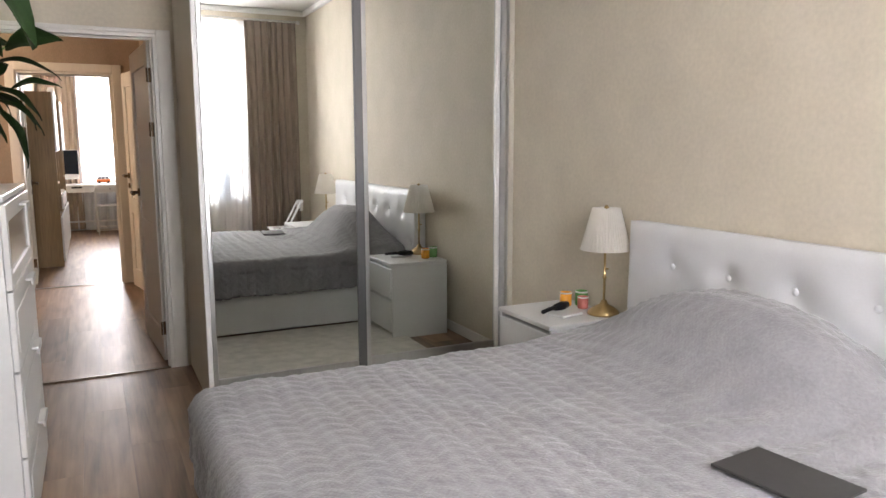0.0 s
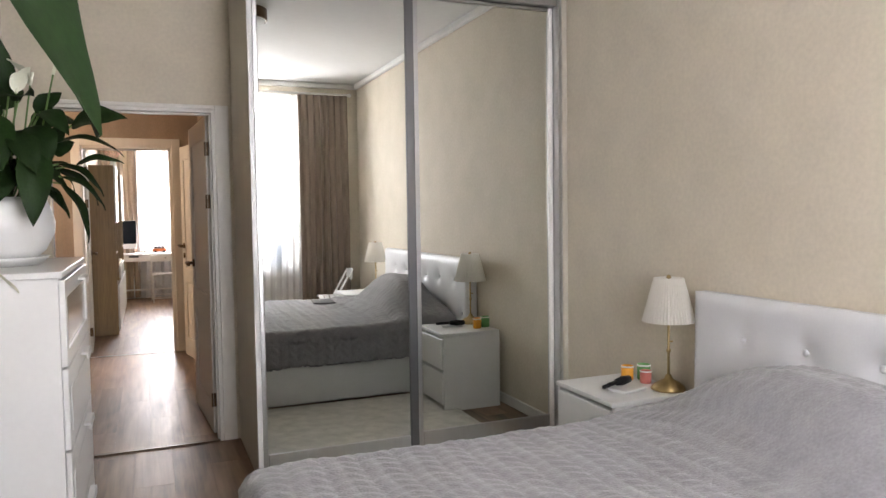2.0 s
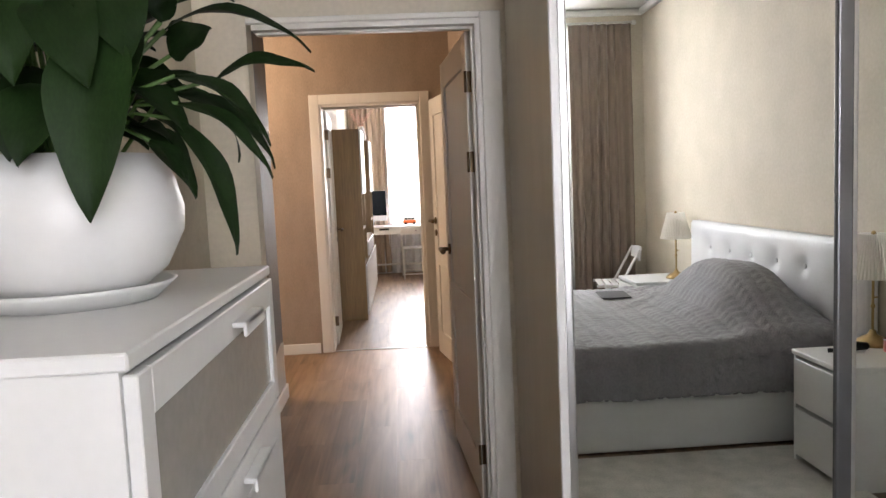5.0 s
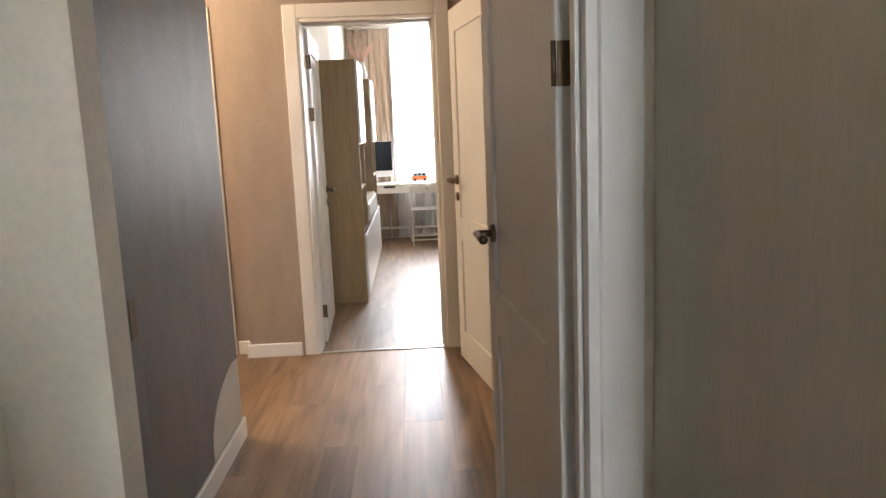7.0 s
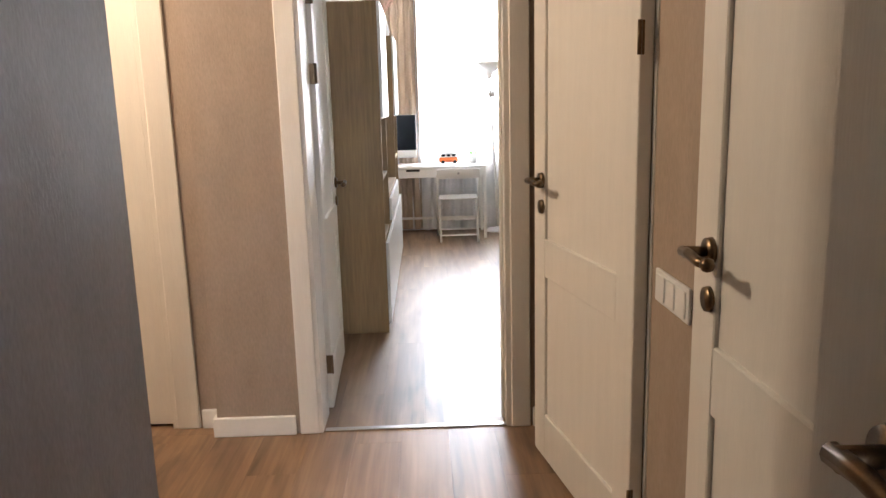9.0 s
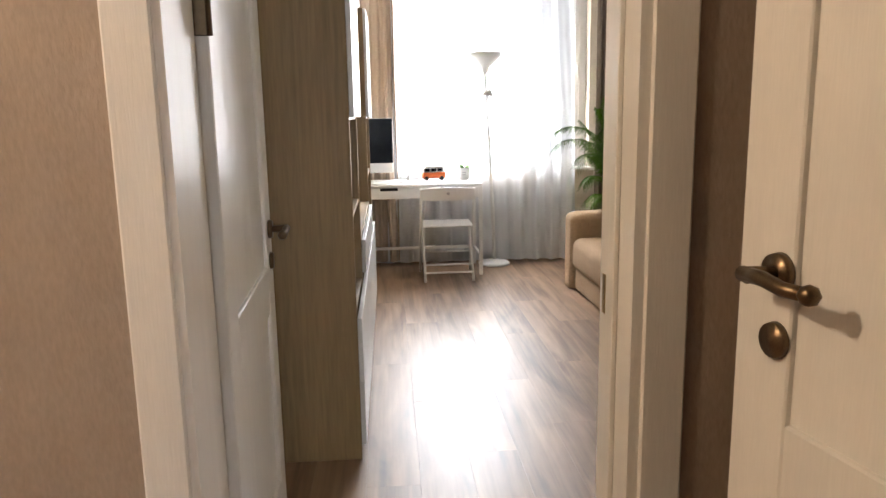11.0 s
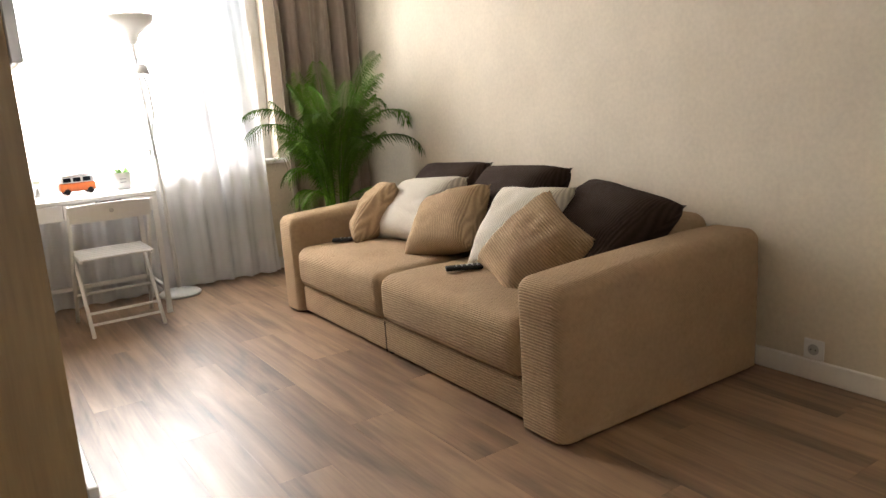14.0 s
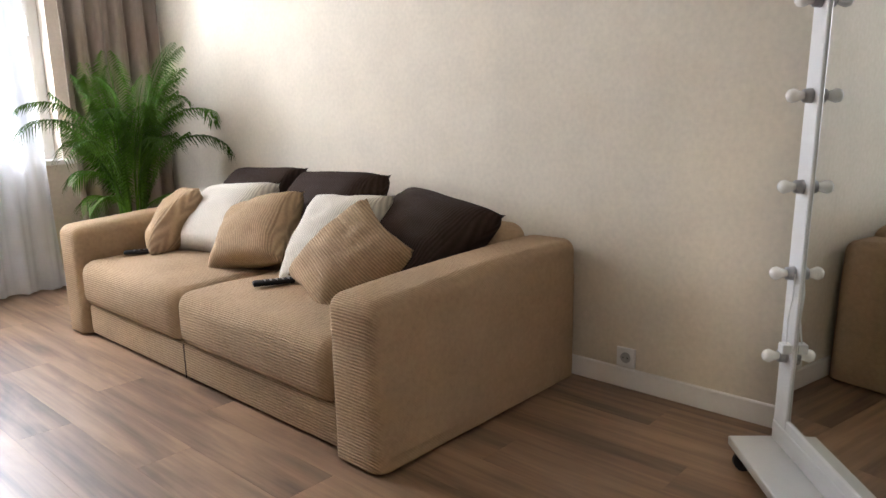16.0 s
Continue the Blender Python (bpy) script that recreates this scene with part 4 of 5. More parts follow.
def peace_lily(at):
    pl = thing("potted_plant", "leafy peace lily in a round white ceramic pot", "plant", at)
    part("saucer", lathe([(0, 0), (0.125, 0), (0.15, 0.022), (0.158, 0.03), (0.150, 0.03), (0.12, 0.012), (0, 0.012)], 48), M_CERAMIC, pl, "white ceramic saucer", True)
    part("pot", lathe([(0, 0.013), (0.10, 0.013), (0.145, 0.05), (0.175, 0.11), (0.178, 0.15), (0.165, 0.20), (0.15, 0.235), (0.145, 0.235), (0.158, 0.20), (0.15, 0.19), (0, 0.19)], 56), M_CERAMIC, pl, "round glossy white pot", True)
    part("soil", lathe([(0.149, 0.195), (0.1, 0.203), (0, 0.205)], 32), M_SOIL, pl, smooth=True)
    rnd = random.Random(11)

    def blade(base, tip, width, arch, face=(0.15, -0.8, 0.6)):
        """A leaf from base to tip, arched by the given angle, its face turned as told, on a stalk from the soil."""
        base, tip = Vector(base), Vector(tip)
        ax = (tip - base).normalized()
        nz = Vector(face)
        nz = (nz - ax * nz.dot(ax)).normalized()
        fr = Matrix((ax, nz.cross(ax), nz)).transposed().to_4x4()
        part("leaf", leaf_bm((tip - base).length * (1 + arch * arch / 6), width, arch, 2 * arch, rnd.uniform(-0.15, 0.15)), M_LEAF, pl, smooth=True).matrix_basis = Matrix.Translation(base) @ fr
        foot = Vector((base.x * 0.25, base.y * 0.25, 0.20))
        part("stalk", tube([foot, foot.lerp(base, 0.55) + Vector((0, 0, 0.05)), base], 0.0035, 6), M_STALK, pl, smooth=True)

    # broad blades over the front of the pot, and those that rise beside them
    for base, tip, width, arch in (
            ((0.15, -0.20, 0.40), (0.14, -0.25, 0.135), 0.115, 0.35), ((0.03, -0.18, 0.50), (0.06, -0.25, 0.31), 0.115, 0.35),
            ((0.09, -0.20, 0.44), (0.16, -0.27, 0.30), 0.10, 0.4), ((-0.03, -0.17, 0.42), (-0.07, -0.25, 0.29), 0.10, 0.45),
            ((0.06, -0.14, 0.33), (0.04, -0.22, 0.21), 0.10, 0.45), ((0.16, -0.12, 0.52), (0.25, -0.20, 0.43), 0.085, 0.5),
            ((0.0, -0.16, 0.53), (-0.07, -0.27, 0.50), 0.09, 0.45), ((0.10, -0.15, 0.55), (0.16, -0.24, 0.55), 0.08, 0.45),
            ((-0.08, -0.10, 0.43), (-0.13, -0.18, 0.22), 0.13, 0.4), ((-0.10, -0.05, 0.46), (-0.155, -0.08, 0.58), 0.095, 0.3),
            ((-0.09, -0.05, 0.45), (-0.165, -0.28, 0.44), 0.09, 0.35), ((0.25, -0.10, 0.48), (0.43, -0.18, 0.495), 0.12, 0.35),
            ((-0.04, -0.15, 0.57), (0.10, -0.15, 0.56), 0.07, 0.35), ((0.13, 0.0, 0.53), (0.21, 0.05, 0.61), 0.075, 0.3),
            ((0.20, -0.10, 0.42), (0.22, -0.10, 0.495), 0.05, 0.2), ((0.14, -0.15, 0.47), (0.195, -0.22, 0.34), 0.11, 0.4),
            ((-0.05, -0.08, 0.39), (-0.07, -0.15, 0.24), 0.12, 0.4), ((0.02, -0.12, 0.36), (0.01, -0.18, 0.22), 0.115, 0.4),
            ((0.18, 0.0, 0.39), (0.25, 0.0, 0.43), 0.085, 0.3), ((-0.02, -0.10, 0.60), (-0.10, -0.16, 0.70), 0.085, 0.35),
            ((0.06, -0.06, 0.58), (0.02, -0.10, 0.80), 0.075, 0.2), ((0.10, 0.10, 0.50), (0.24, 0.22, 0.52), 0.11, 0.5),
            ((-0.05, 0.12, 0.50), (-0.10, 0.30, 0.50), 0.11, 0.5), ((0.02, 0.10, 0.55), (0.04, 0.24, 0.66), 0.10, 0.4)):
        blade(base, tip, width, arch)
    # slim blades that arch out and hang towards the doorway
    for base, tip, width, arch in (
            ((0.19, -0.05, 0.42), (0.41, -0.05, 0.365), 0.045, 0.75), ((0.20, -0.05, 0.35), (0.335, -0.05, 0.23), 0.055, 0.6),
            ((0.21, -0.08, 0.305), (0.34, -0.08, 0.18), 0.045, 0.6), ((0.21, -0.10, 0.28), (0.28, -0.10, 0.07), 0.05, 0.55),
            ((0.17, -0.10, 0.25), (0.22, -0.10, 0.18), 0.04, 0.5), ((0.25, 0.0, 0.35), (0.41, 0.0, 0.35), 0.045, 0.6),
            ((0.16, 0.08, 0.34), (0.30, 0.16, 0.20), 0.055, 0.7), ((0.12, 0.12, 0.36), (0.20, 0.30, 0.22), 0.06, 0.7)):
        blade(base, tip, width, arch, (0.5, -0.5, 0.7))
    # the inner mass
    for k in range(34):
        az = 2 * math.pi * k / 34 * 5 + rnd.uniform(-0.3, 0.3)
        rr = rnd.uniform(0.02, 0.11)
        base = Vector((rr * math.cos(az), rr * math.sin(az), rnd.uniform(0.27, 0.48)))
        reach = rnd.uniform(0.10, 0.17)
        tip = base + Vector((reach * math.cos(az), reach * math.sin(az), rnd.uniform(-0.14, 0.09)))
        tip.x = max(tip.x, -0.175)
        blade(base, tip, rnd.uniform(0.09, 0.13), rnd.uniform(0.3, 0.6), (math.cos(az) * 0.5, math.sin(az) * 0.5, 0.8))
    for x, y, z, az in ((0.20, -0.10, 0.65, 20), (0.13, -0.10, 0.61, 200), (0.09, -0.12, 0.58, -40), (-0.05, -0.10, 0.61, 250)):
        part("stalk", tube([(x * 0.3, y * 0.3, 0.2), (x * 0.7, y * 0.7, z * 0.6), (x, y, z)], 0.003, 6), M_STALK, pl, smooth=True)
        part("flower", leaf_bm(0.105, 0.075, 1.2, 0.7), M_PETAL, pl, "cream white spathe", True).matrix_basis = Matrix.Translation((x, y, z)) @ Matrix.Rotation(radians(az), 4, "Z")
        part("spadix", C((x, y, z), (x + 0.01, y, z + 0.045), 0.006, 0.004, 10), M_PETAL, pl, smooth=True)


peace_lily((-0.435, 3.20, 1.2005))


def open_shelf():
    s = thing("open_shelf", "low white open shelf unit beside the dresser", "shelf")
    x0, x1, y0, y1, h = BX0 + 0.018, -0.335, 1.22, 2.42, 0.985
    part("top", B(x0, x1, y0, y1, h - 0.022, h, 0.003, 1), M_WHITE, s)
    part("bottom", B(x0, x1 - 0.004, y0 + 0.02, y1 - 0.02, 0.05, 0.07), M_WHITE, s)
    for y in (y0, (y0 + y1) / 2 - 0.01, y1 - 0.02):
        part("upright", B(x0, x1, y, y + 0.0195, 0, h - 0.0225), M_WHITE, s)
    for a, b in ((y0 + 0.02, (y0 + y1) / 2 - 0.0105), ((y0 + y1) / 2 + 0.01, y1 - 0.0205)):
        for z in (0.36, 0.66):
            part("shelf", B(x0, x1 - 0.01, a, b, z, z + 0.018), M_WHITE, s)
    part("back", B(x0, x0 + 0.006, y0 + 0.02, y1 - 0.02, 0.07, h - 0.023), M_WHITE, s)


open_shelf()


def second_lily(at):
    pl = thing("potted_plant", "tall peace lily on the low white shelf", "plant", at)
    part("pot", lathe([(0, 0), (0.075, 0), (0.10, 0.14), (0.104, 0.15), (0.096, 0.15), (0.09, 0.12), (0, 0.12)], 40), M_CERAMIC, pl, "plain white pot", True)
    part("soil", lathe([(0.092, 0.121), (0, 0.127)], 24), M_SOIL, pl)
    for az, x, y, z, ln, wd, cu, dr in ((60, 0.0, 0.05, 0.55, 0.2, 0.09, 0.5, 1.6), (150, -0.03, 0.05, 0.5, 0.1, 0.08, 0.7, 1.2), (95, 0.05, 0.08, 0.42, 0.22, 0.09, 0.5, 1.9), (-90, 0.0, -0.05, 0.5, 0.22, 0.09, 0.6, 1.7), (-60, 0.03, -0.06, 0.36, 0.22, 0.08, 0.4, 2.0), (40, 0.06, 0.05, 0.38, 0.2, 0.08, 0.3, 2.0)):
        part("stalk", tube([(0, 0, 0.12), (x * 0.35, y * 0.35, z * 0.8), (x * 0.75, y * 0.8, z * 1.02), (x, y, z)], 0.004, 6), M_STALK, pl, smooth=True)
        part("leaf", leaf_bm(ln, wd, cu, dr), M_LEAF, pl, smooth=True).matrix_basis = Matrix.Translation((x, y, z)) @ Matrix.Rotation(radians(az), 4, "Z")
    # the broad blade that hangs over the passage, its face to the window
    part("stalk", tube([(0, 0, 0.12), (0.10, -0.14, 0.52), (0.27, -0.38, 0.70), (0.345, -0.55, 0.725), (0.38, -0.59, 0.685)], 0.004, 6), M_STALK, pl, smooth=True)
    ax, ay = Vector((0.115, -0.17, -0.25)).normalized(), Vector((0.62, 0.78, 0.05))
    ay = (ay - ax * ay.dot(ax)).normalized()
    fr = Matrix((ax, ay, ax.cross(ay))).transposed().to_4x4()
    part("leaf", leaf_bm(0.325, 0.085, 0.06, 0.14), M_LEAF, pl, smooth=True).matrix_basis = Matrix.Translation((0.395, -0.59, 0.685)) @ fr
    part("stalk", tube([(0, 0, 0.12), (0.12, -0.03, 0.38), (0.24, -0.06, 0.36), (0.27, -0.06, 0.33)], 0.003, 6), M_STALK, pl, smooth=True)
    part("flower", leaf_bm(0.11, 0.075, -0.3, 0.6), M_PETAL, pl, "drooping cream spathe", True).matrix_basis = Matrix.Translation((0.27, -0.06, 0.33)) @ Matrix.Rotation(radians(20), 4, "Z")


second_lily((-0.49, 1.56, 0.9855))


# ---- curtains ----
def drape(name, label, x0, x1, y, z0, z1, m, folds, depth, seed, thick=0.004, flare=0.0, bow=0.0):
    bm = bmesh.new()
    rnd = random.Random(seed)
    ph = [rnd.uniform(0, 6.28) for _ in range(4)]
    nx, nz = max(60, folds * 12), 26
    rows = []
    for j in range(nz + 1):
        v = j / nz
        z = z1 + (z0 - z1) * v
        row = []
        for i in range(nx + 1):
            u = i / nx
            uu = u + 0.012 * math.sin(5 * v + ph[0] + 7 * u)
            amp = depth * (0.55 + 0.45 * v) * (0.7 + 0.3 * math.sin(9 * u + ph[1]))
            w = math.sin(2 * math.pi * folds * uu + ph[2] + 0.6 * math.sin(3 * v + ph[3])) + 0.35 * math.sin(2 * math.pi * folds * 2.3 * uu + ph[1])
            row.append(bm.verts.new((x0 + (x1 - x0) * u + flare * (u - 0.5) * v * v, y + amp * w - bow * max(0.0, (u - 0.6) / 0.4) ** 1.3 * (0.35 + 0.65 * v), z)))
        rows.append(row)
    for a, b in zip(rows, rows[1:]):
        for i in range(nx):
            bm.faces.new((a[i], a[i + 1], b[i + 1], b[i]))
    ob = part(name, bm, m, smooth=True)
    if thick:
        so = ob.modifiers.new("thick", "SOLIDIFY")
        so.thickness = thick
    return tagged(ob, label, "curtain")


def rail(at_y, x0, x1, z, label):
    r = thing("curtain_rail", label, "curtain rail")
    part("rod", C((x0, at_y, z), (x1, at_y, z), 0.013, None, 14), M_TRIM, r, smooth=True)
    for x in (x0, x1):
        part("end_cap", lathe([(0, -0.02), (0.018, -0.016), (0.022, 0), (0.018, 0.016), (0, 0.02)], 16), M_TRIM, r, smooth=True).matrix_basis = pose(x, at_y, z, 0, 90, 0)
    return r


drape("curtain", "taupe full-length curtain drawn to the side of the window", 1.64, 2.20, -0.40, 0.03, 2.69, M_CURTAIN, 7, 0.035, 3)
drape("curtain", "taupe full-length curtain gathered at the far window edge", -0.1, 0.40, -0.40, 0.03, 2.69, M_CURTAIN, 6, 0.035, 4)
drape("tulle_curtain", "sheer white tulle in front of the bedroom window", 0.35, 1.75, -0.47, 0.06, 2.69, M_TULLE, 16, 0.018, 5, 0)
rail(-0.43, -0.15, 2.24, 2.705, "white curtain rail over the bedroom window")
tw = part("towel", B(1.30, 1.44, -0.5175, -0.5125, 0.80, 1.16, 0.002, 1), M_BLUE)
tagged(tw, "blue-grey card standing on the bedroom window sill", "card")
tw.location.y = -0.03
tw.location.z = -0.034


def ceiling_lamp(at, r, label, glass):
    l = thing("ceiling_lamp", label, "lamp", at)
    part("rim", lathe([(r, 0), (r, -0.075), (r - 0.012, -0.08), (r - 0.012, -0.002), (0, -0.001)], 48), M_BRONZE, l, "dark round rim", True)
    part("diffuser", lathe([(r - 0.013, -0.06), (r - 0.02, -0.085), (r * 0.6, -0.1), (0, -0.105)], 48), glass, l, "white glass diffuser", True)
    return l


ceiling_lamp((0.72, 2.25, CEIL - 0.0005), 0.19, "flush round ceiling lamp with a dark rim", M_CERAMIC)
hall_lamp = ceiling_lamp((-1.92, 7.28, CEIL_H - 0.0005), 0.16, "warm round ceiling lamp in the hall recess", M_HALLGLOW)
pl = new("hall_light", bpy.data.lights.new("hall_light", "POINT"))
pl.data.energy, pl.data.color, pl.data.shadow_soft_size = HALL_W, (1.0, 0.79, 0.55), 0.08
pl.location = (-1.92, 7.28, CEIL_H - 0.22)


def folding_chair(at, rz):
    """White steel folding chair: the sitter looks along +y."""
    c = thing("folding_chair", "white folding chair with slatted seat", "chair", at, rz, group="white folding chairs")
    w = 0.42
    for s in (-1, 1):
        x = s * w / 2
        part("front_leg", tube([(x, 0.22, 0.012), (x, 0.02, 0.40), (x * 0.98, -0.16, 0.735)], 0.011, 8), M_WHITE, c, smooth=True)
        part("rear_leg", tube([(x * 0.9, -0.22, 0.012), (x * 0.9, 0.0, 0.30), (x * 0.9, 0.13, 0.44)], 0.011, 8), M_WHITE, c, smooth=True)
    for k in range(6):
        y = -0.15 + k * 0.06
        part("slat", B(-w / 2 + 0.03, w / 2 - 0.03, y - 0.024, y + 0.024, 0.435, 0.448, 0.003, 1), M_WHITE, c)
    part("seat_rail", B(-w / 2 + 0.015, -w / 2 + 0.03, -0.19, 0.19, 0.425, 0.447, 0.002, 1), M_WHITE, c)
    part("seat_rail", B(w / 2 - 0.03, w / 2 - 0.015, -0.19, 0.19, 0.425, 0.447, 0.002, 1), M_WHITE, c)
    bm = bmesh.new()
    n = 14
    rows = []
    for i in range(n + 1):
        u = -1 + 2 * i / n
        yb = -0.155 - 0.03 * (1 - u * u)
        zt = 0.735 + 0.012 * (1 - u * u)
        rows.append([bm.verts.new(p) for p in ((u * w / 2, yb - 0.009, 0.645), (u * w / 2, yb + 0.009, 0.645), (u * w / 2, yb + 0.001, zt), (u * w / 2, yb - 0.017, zt))])
    for a, b in zip(rows, rows[1:]):
        for k in range(4):
            bm.faces.new((a[k], a[(k + 1) % 4], b[(k + 1) % 4], b[k]))
    bm.faces.new(rows[0][::-1]), bm.faces.new(rows[-1])
    br = part("backrest", bm, M_WHITE, c, "curved white backrest")
    part("grip_hole", C((0, -0.2035, 0.70), (0, -0.1985, 0.70), 0.012, None, 14), M_SOCKETGREY, br)
    for y, z, k in ((0.12, 0.19, 0.98), (-0.135, 0.13, 0.88), (-0.18, 0.075, 0.88)):
        part("stretcher", tube([(-w / 2 * k, y, z), (w / 2 * k, y, z)], 0.008, 8), M_WHITE, c, smooth=True)
    return c


chair = folding_chair((0.285, 12.47, 0), 0)
copy_thing(chair, pose(1.93, -0.06, 0, 0, 0, 100))

# ---- hall things ----
def switches():
    s = thing("light_switch", "white triple light switch on the hall wall", "switch", (HX1 - 0.0005, 6.755, 0.875))
    part("plate", B(-0.009, 0, -0.118, 0.118, -0.042, 0.042, 0.003, 2), M_WHITE, s)
    for k in (-1, 0, 1):
        part("rocker", B(-0.013, -0.0085, k * 0.072 - 0.031, k * 0.072 + 0.031, -0.032, 0.032, 0.002, 1), M_CERAMIC, s)


switches()


# ---- living room things ----
def rounded(x0, x1, y0, y1, z0, z1, r, crisp_foot):
    """A soft block: a finely cut box whose edges are rounded with radius r; with a crisp foot only above."""
    bm = bmesh.new()
    lo, hi = (x0, y0, z0), (x1, y1, z1)

    def cuts(a, b):
        e = [0, 0.12, 0.3, 0.5, 0.7, 0.88, 1.0]
        n = max(3, int((b - a - 2 * r) / 0.05))
        return [a + r * k for k in e] + [a + r + (b - a - 2 * r) * k / n for k in range(1, n)] + [b - r * k for k in reversed(e)]
    ax = [cuts(lo[k], hi[k]) for k in range(3)]
    for k in range(3):
        u, w = (k + 1) % 3, (k + 2) % 3
        for side in (lo[k], hi[k]):
            g = []
            for p in ax[u]:
                row = []
                for q in ax[w]:
                    c = [0, 0, 0]
                    c[k], c[u], c[w] = side, p, q
                    inner = [min(max(c[m], lo[m] + r), hi[m] - r) for m in range(3)]
                    if crisp_foot and c[2] < z0 + r:
                        inner[2] = c[2]
                    d = Vector(c) - Vector(inner)
                    row.append(bm.verts.new(Vector(inner) + d.normalized() * min(d.length, r) if d.length > 1e-9 else Vector(c)))
                g.append(row)
            for a_, b_ in zip(g, g[1:]):
                for m in range(len(a_) - 1):
                    bm.faces.new((a_[m], a_[m + 1], b_[m + 1], b_[m]))
    bmesh.ops.remove_doubles(bm, verts=bm.verts, dist=0.0004)
    return bm


def sofa():
    s = thing("sofa", "deep beige corduroy sofa with rounded arms", "sofa")
    x0, x1, y0, y1 = 1.15, 2.283, 9.66, 12.085
    ya, yb = y0 + 0.235, y1 - 0.21
    ah = 0.565
    part("base", B(x0 + 0.035, x1, ya + 0.001, yb - 0.001, 0.012, 0.17, 0.02, 3), M_SOFA, s, smooth=True)
    ym = 10.91
    part("base_joint", B(x0 + 0.0335, x0 + 0.036, ym - 0.004, ym + 0.004, 0.014, 0.165), M_PIL_BROWN, s)

    def arm(a, b):
        bm = rounded(x0, x1, a, b, 0.012, ah, 0.050, True)
        for v in bm.verts:
            f = (v.co.x - x0) / (x1 - x0)
            g = max(0.0, (v.co.z - 0.25) / (ah - 0.25))
            v.co.z += g * (0.03 * f + 0.014 * math.sin(math.pi * f) + 0.006 * noise.noise((v.co.x * 4, v.co.y * 4, 3)))
            if 0.05 < v.co.z < ah - 0.1:
                v.co.y += 0.006 * noise.noise((v.co.x * 3, v.co.z * 3, a))
        return part("arm", bm, M_SOFA, s, "rounded corduroy arm", True)
    arm(y0, ya)
    arm(yb, y1)
    bm = B(x1 - 0.24, x1, ya + 0.001, yb - 0.001, 0.17, 0.64, 0.07, 5)
    part("back", bm, M_SOFA, s, "low corduroy back", True)

    def seat(a, b, bulge):
        xa, xb, z0, z1 = x0 + 0.006, x1 - 0.2, 0.165, 0.40
        bm = rounded(xa, xb, a, b, z0, z1, 0.062, False)
        for v in bm.verts:
            u, w = (v.co.x - xa) / (xb - xa) * 2 - 1, (v.co.y - a) / (b - a) * 2 - 1
            g = max(0.0, (v.co.z - z0) / (z1 - z0))
            v.co.z += g * (bulge * (1 - u * u) * (1 - w * w) + 0.007 * noise.noise((v.co.x * 5, v.co.y * 5, a)))
            if u < -0.8:
                v.co.x -= 0.014 * math.sin(math.pi * g) * (1 - w * w)
        return part("seat_cushion", bm, M_SOFA, s, "plump corduroy seat cushion", True)
    seat(ya + 0.003, ym - 0.003, 0.03)
    seat(ym + 0.003, yb - 0.003, 0.022)
    for x in (x0 + 0.08, x1 - 0.08):
        for y in (y0 + 0.1, y1 - 0.1, ym):
            part("foot", C((x, y, 0), (x, y, 0.014), 0.025), M_BLACK, s)


sofa()


def pillow(label, m, at, euler, spin, w, h, t, seed):
    bm = bmesh.new()
    n = 22
    rnd = random.Random(seed)
    ox = rnd.uniform(0, 50)
    sides = []
    for s in (1, -1):
        rows = []
        for i in range(n + 1):
            row = []
            for j in range(n + 1):
                u, v = -1 + 2 * i / n, -1 + 2 * j / n
                pin = 1 - 0.14 * (1 - u * u) * abs(v) ** 3
                pin2 = 1 - 0.14 * (1 - v * v) * abs(u) ** 3
                z = s * t / 2 * ((1 - abs(u) ** 2.2) * (1 - abs(v) ** 2.2)) ** 0.42 * 1.35
                z += (0.015 * noise.noise((u * 2.1 + ox, v * 2.1, s)) + 0.010 * noise.noise((u * 5 + ox, v * 2.4, s + 3))) * (1 - u ** 4) * (1 - v ** 4)
                cr = 1.02 - 0.015 * (u * v) ** 6 + 0.035 * noise.noise((u * 1.6 + ox, v * 1.6, 7))
                row.append(bm.verts.new((u * w / 2 * pin2 * cr, v * h / 2 * pin * cr, z)))
            rows.append(row)
        for a, b in zip(rows, rows[1:]):
            for j in range(n):
                bm.faces.new((a[j], a[j + 1], b[j + 1], b[j]))
    bmesh.ops.remove_doubles(bm, verts=bm.verts, dist=0.0005)
    ob = part("cushion", bm, m, smooth=True)
    ob.matrix_basis = pose(*at, *euler) @ pose(0, 0, 0, 0, 0, spin)
    return tagged(ob, label, "cushion", "loose sofa cushions")


pillow("dark brown corduroy cushion leaning on the sofa back", M_PIL_BROWN, (2.03, 11.60, 0.60), (0, -52, 0), 4, 0.48, 0.62, 0.22, 1)
pillow("dark brown corduroy cushion in the middle of the sofa", M_PIL_BROWN, (1.98, 10.90, 0.615), (3, -52, -4), 5, 0.48, 0.64, 0.23, 2)
pillow("dark brown corduroy cushion slumped against the sofa back", M_PIL_BROWN, (1.90, 10.20, 0.575), (-4, -36, 4), -14, 0.52, 0.60, 0.23, 3)
pillow("cream corduroy cushion leaning on the dark cushions", M_PIL_CREAM, (1.74, 11.43, 0.575), (0, -46, -2), 8, 0.44, 0.58, 0.19, 4)
pillow("tan corduroy cushion leaning by the sofa arm", M_PIL_BEIGE, (1.62, 11.72, 0.555), (0, -52, -34), 8, 0.42, 0.38, 0.16, 5)
pillow("tan corduroy cushion in front of the cream one", M_PIL_BEIGE, (1.65, 11.01, 0.565), (0, -46, 2), 18, 0.40, 0.44, 0.18, 6)
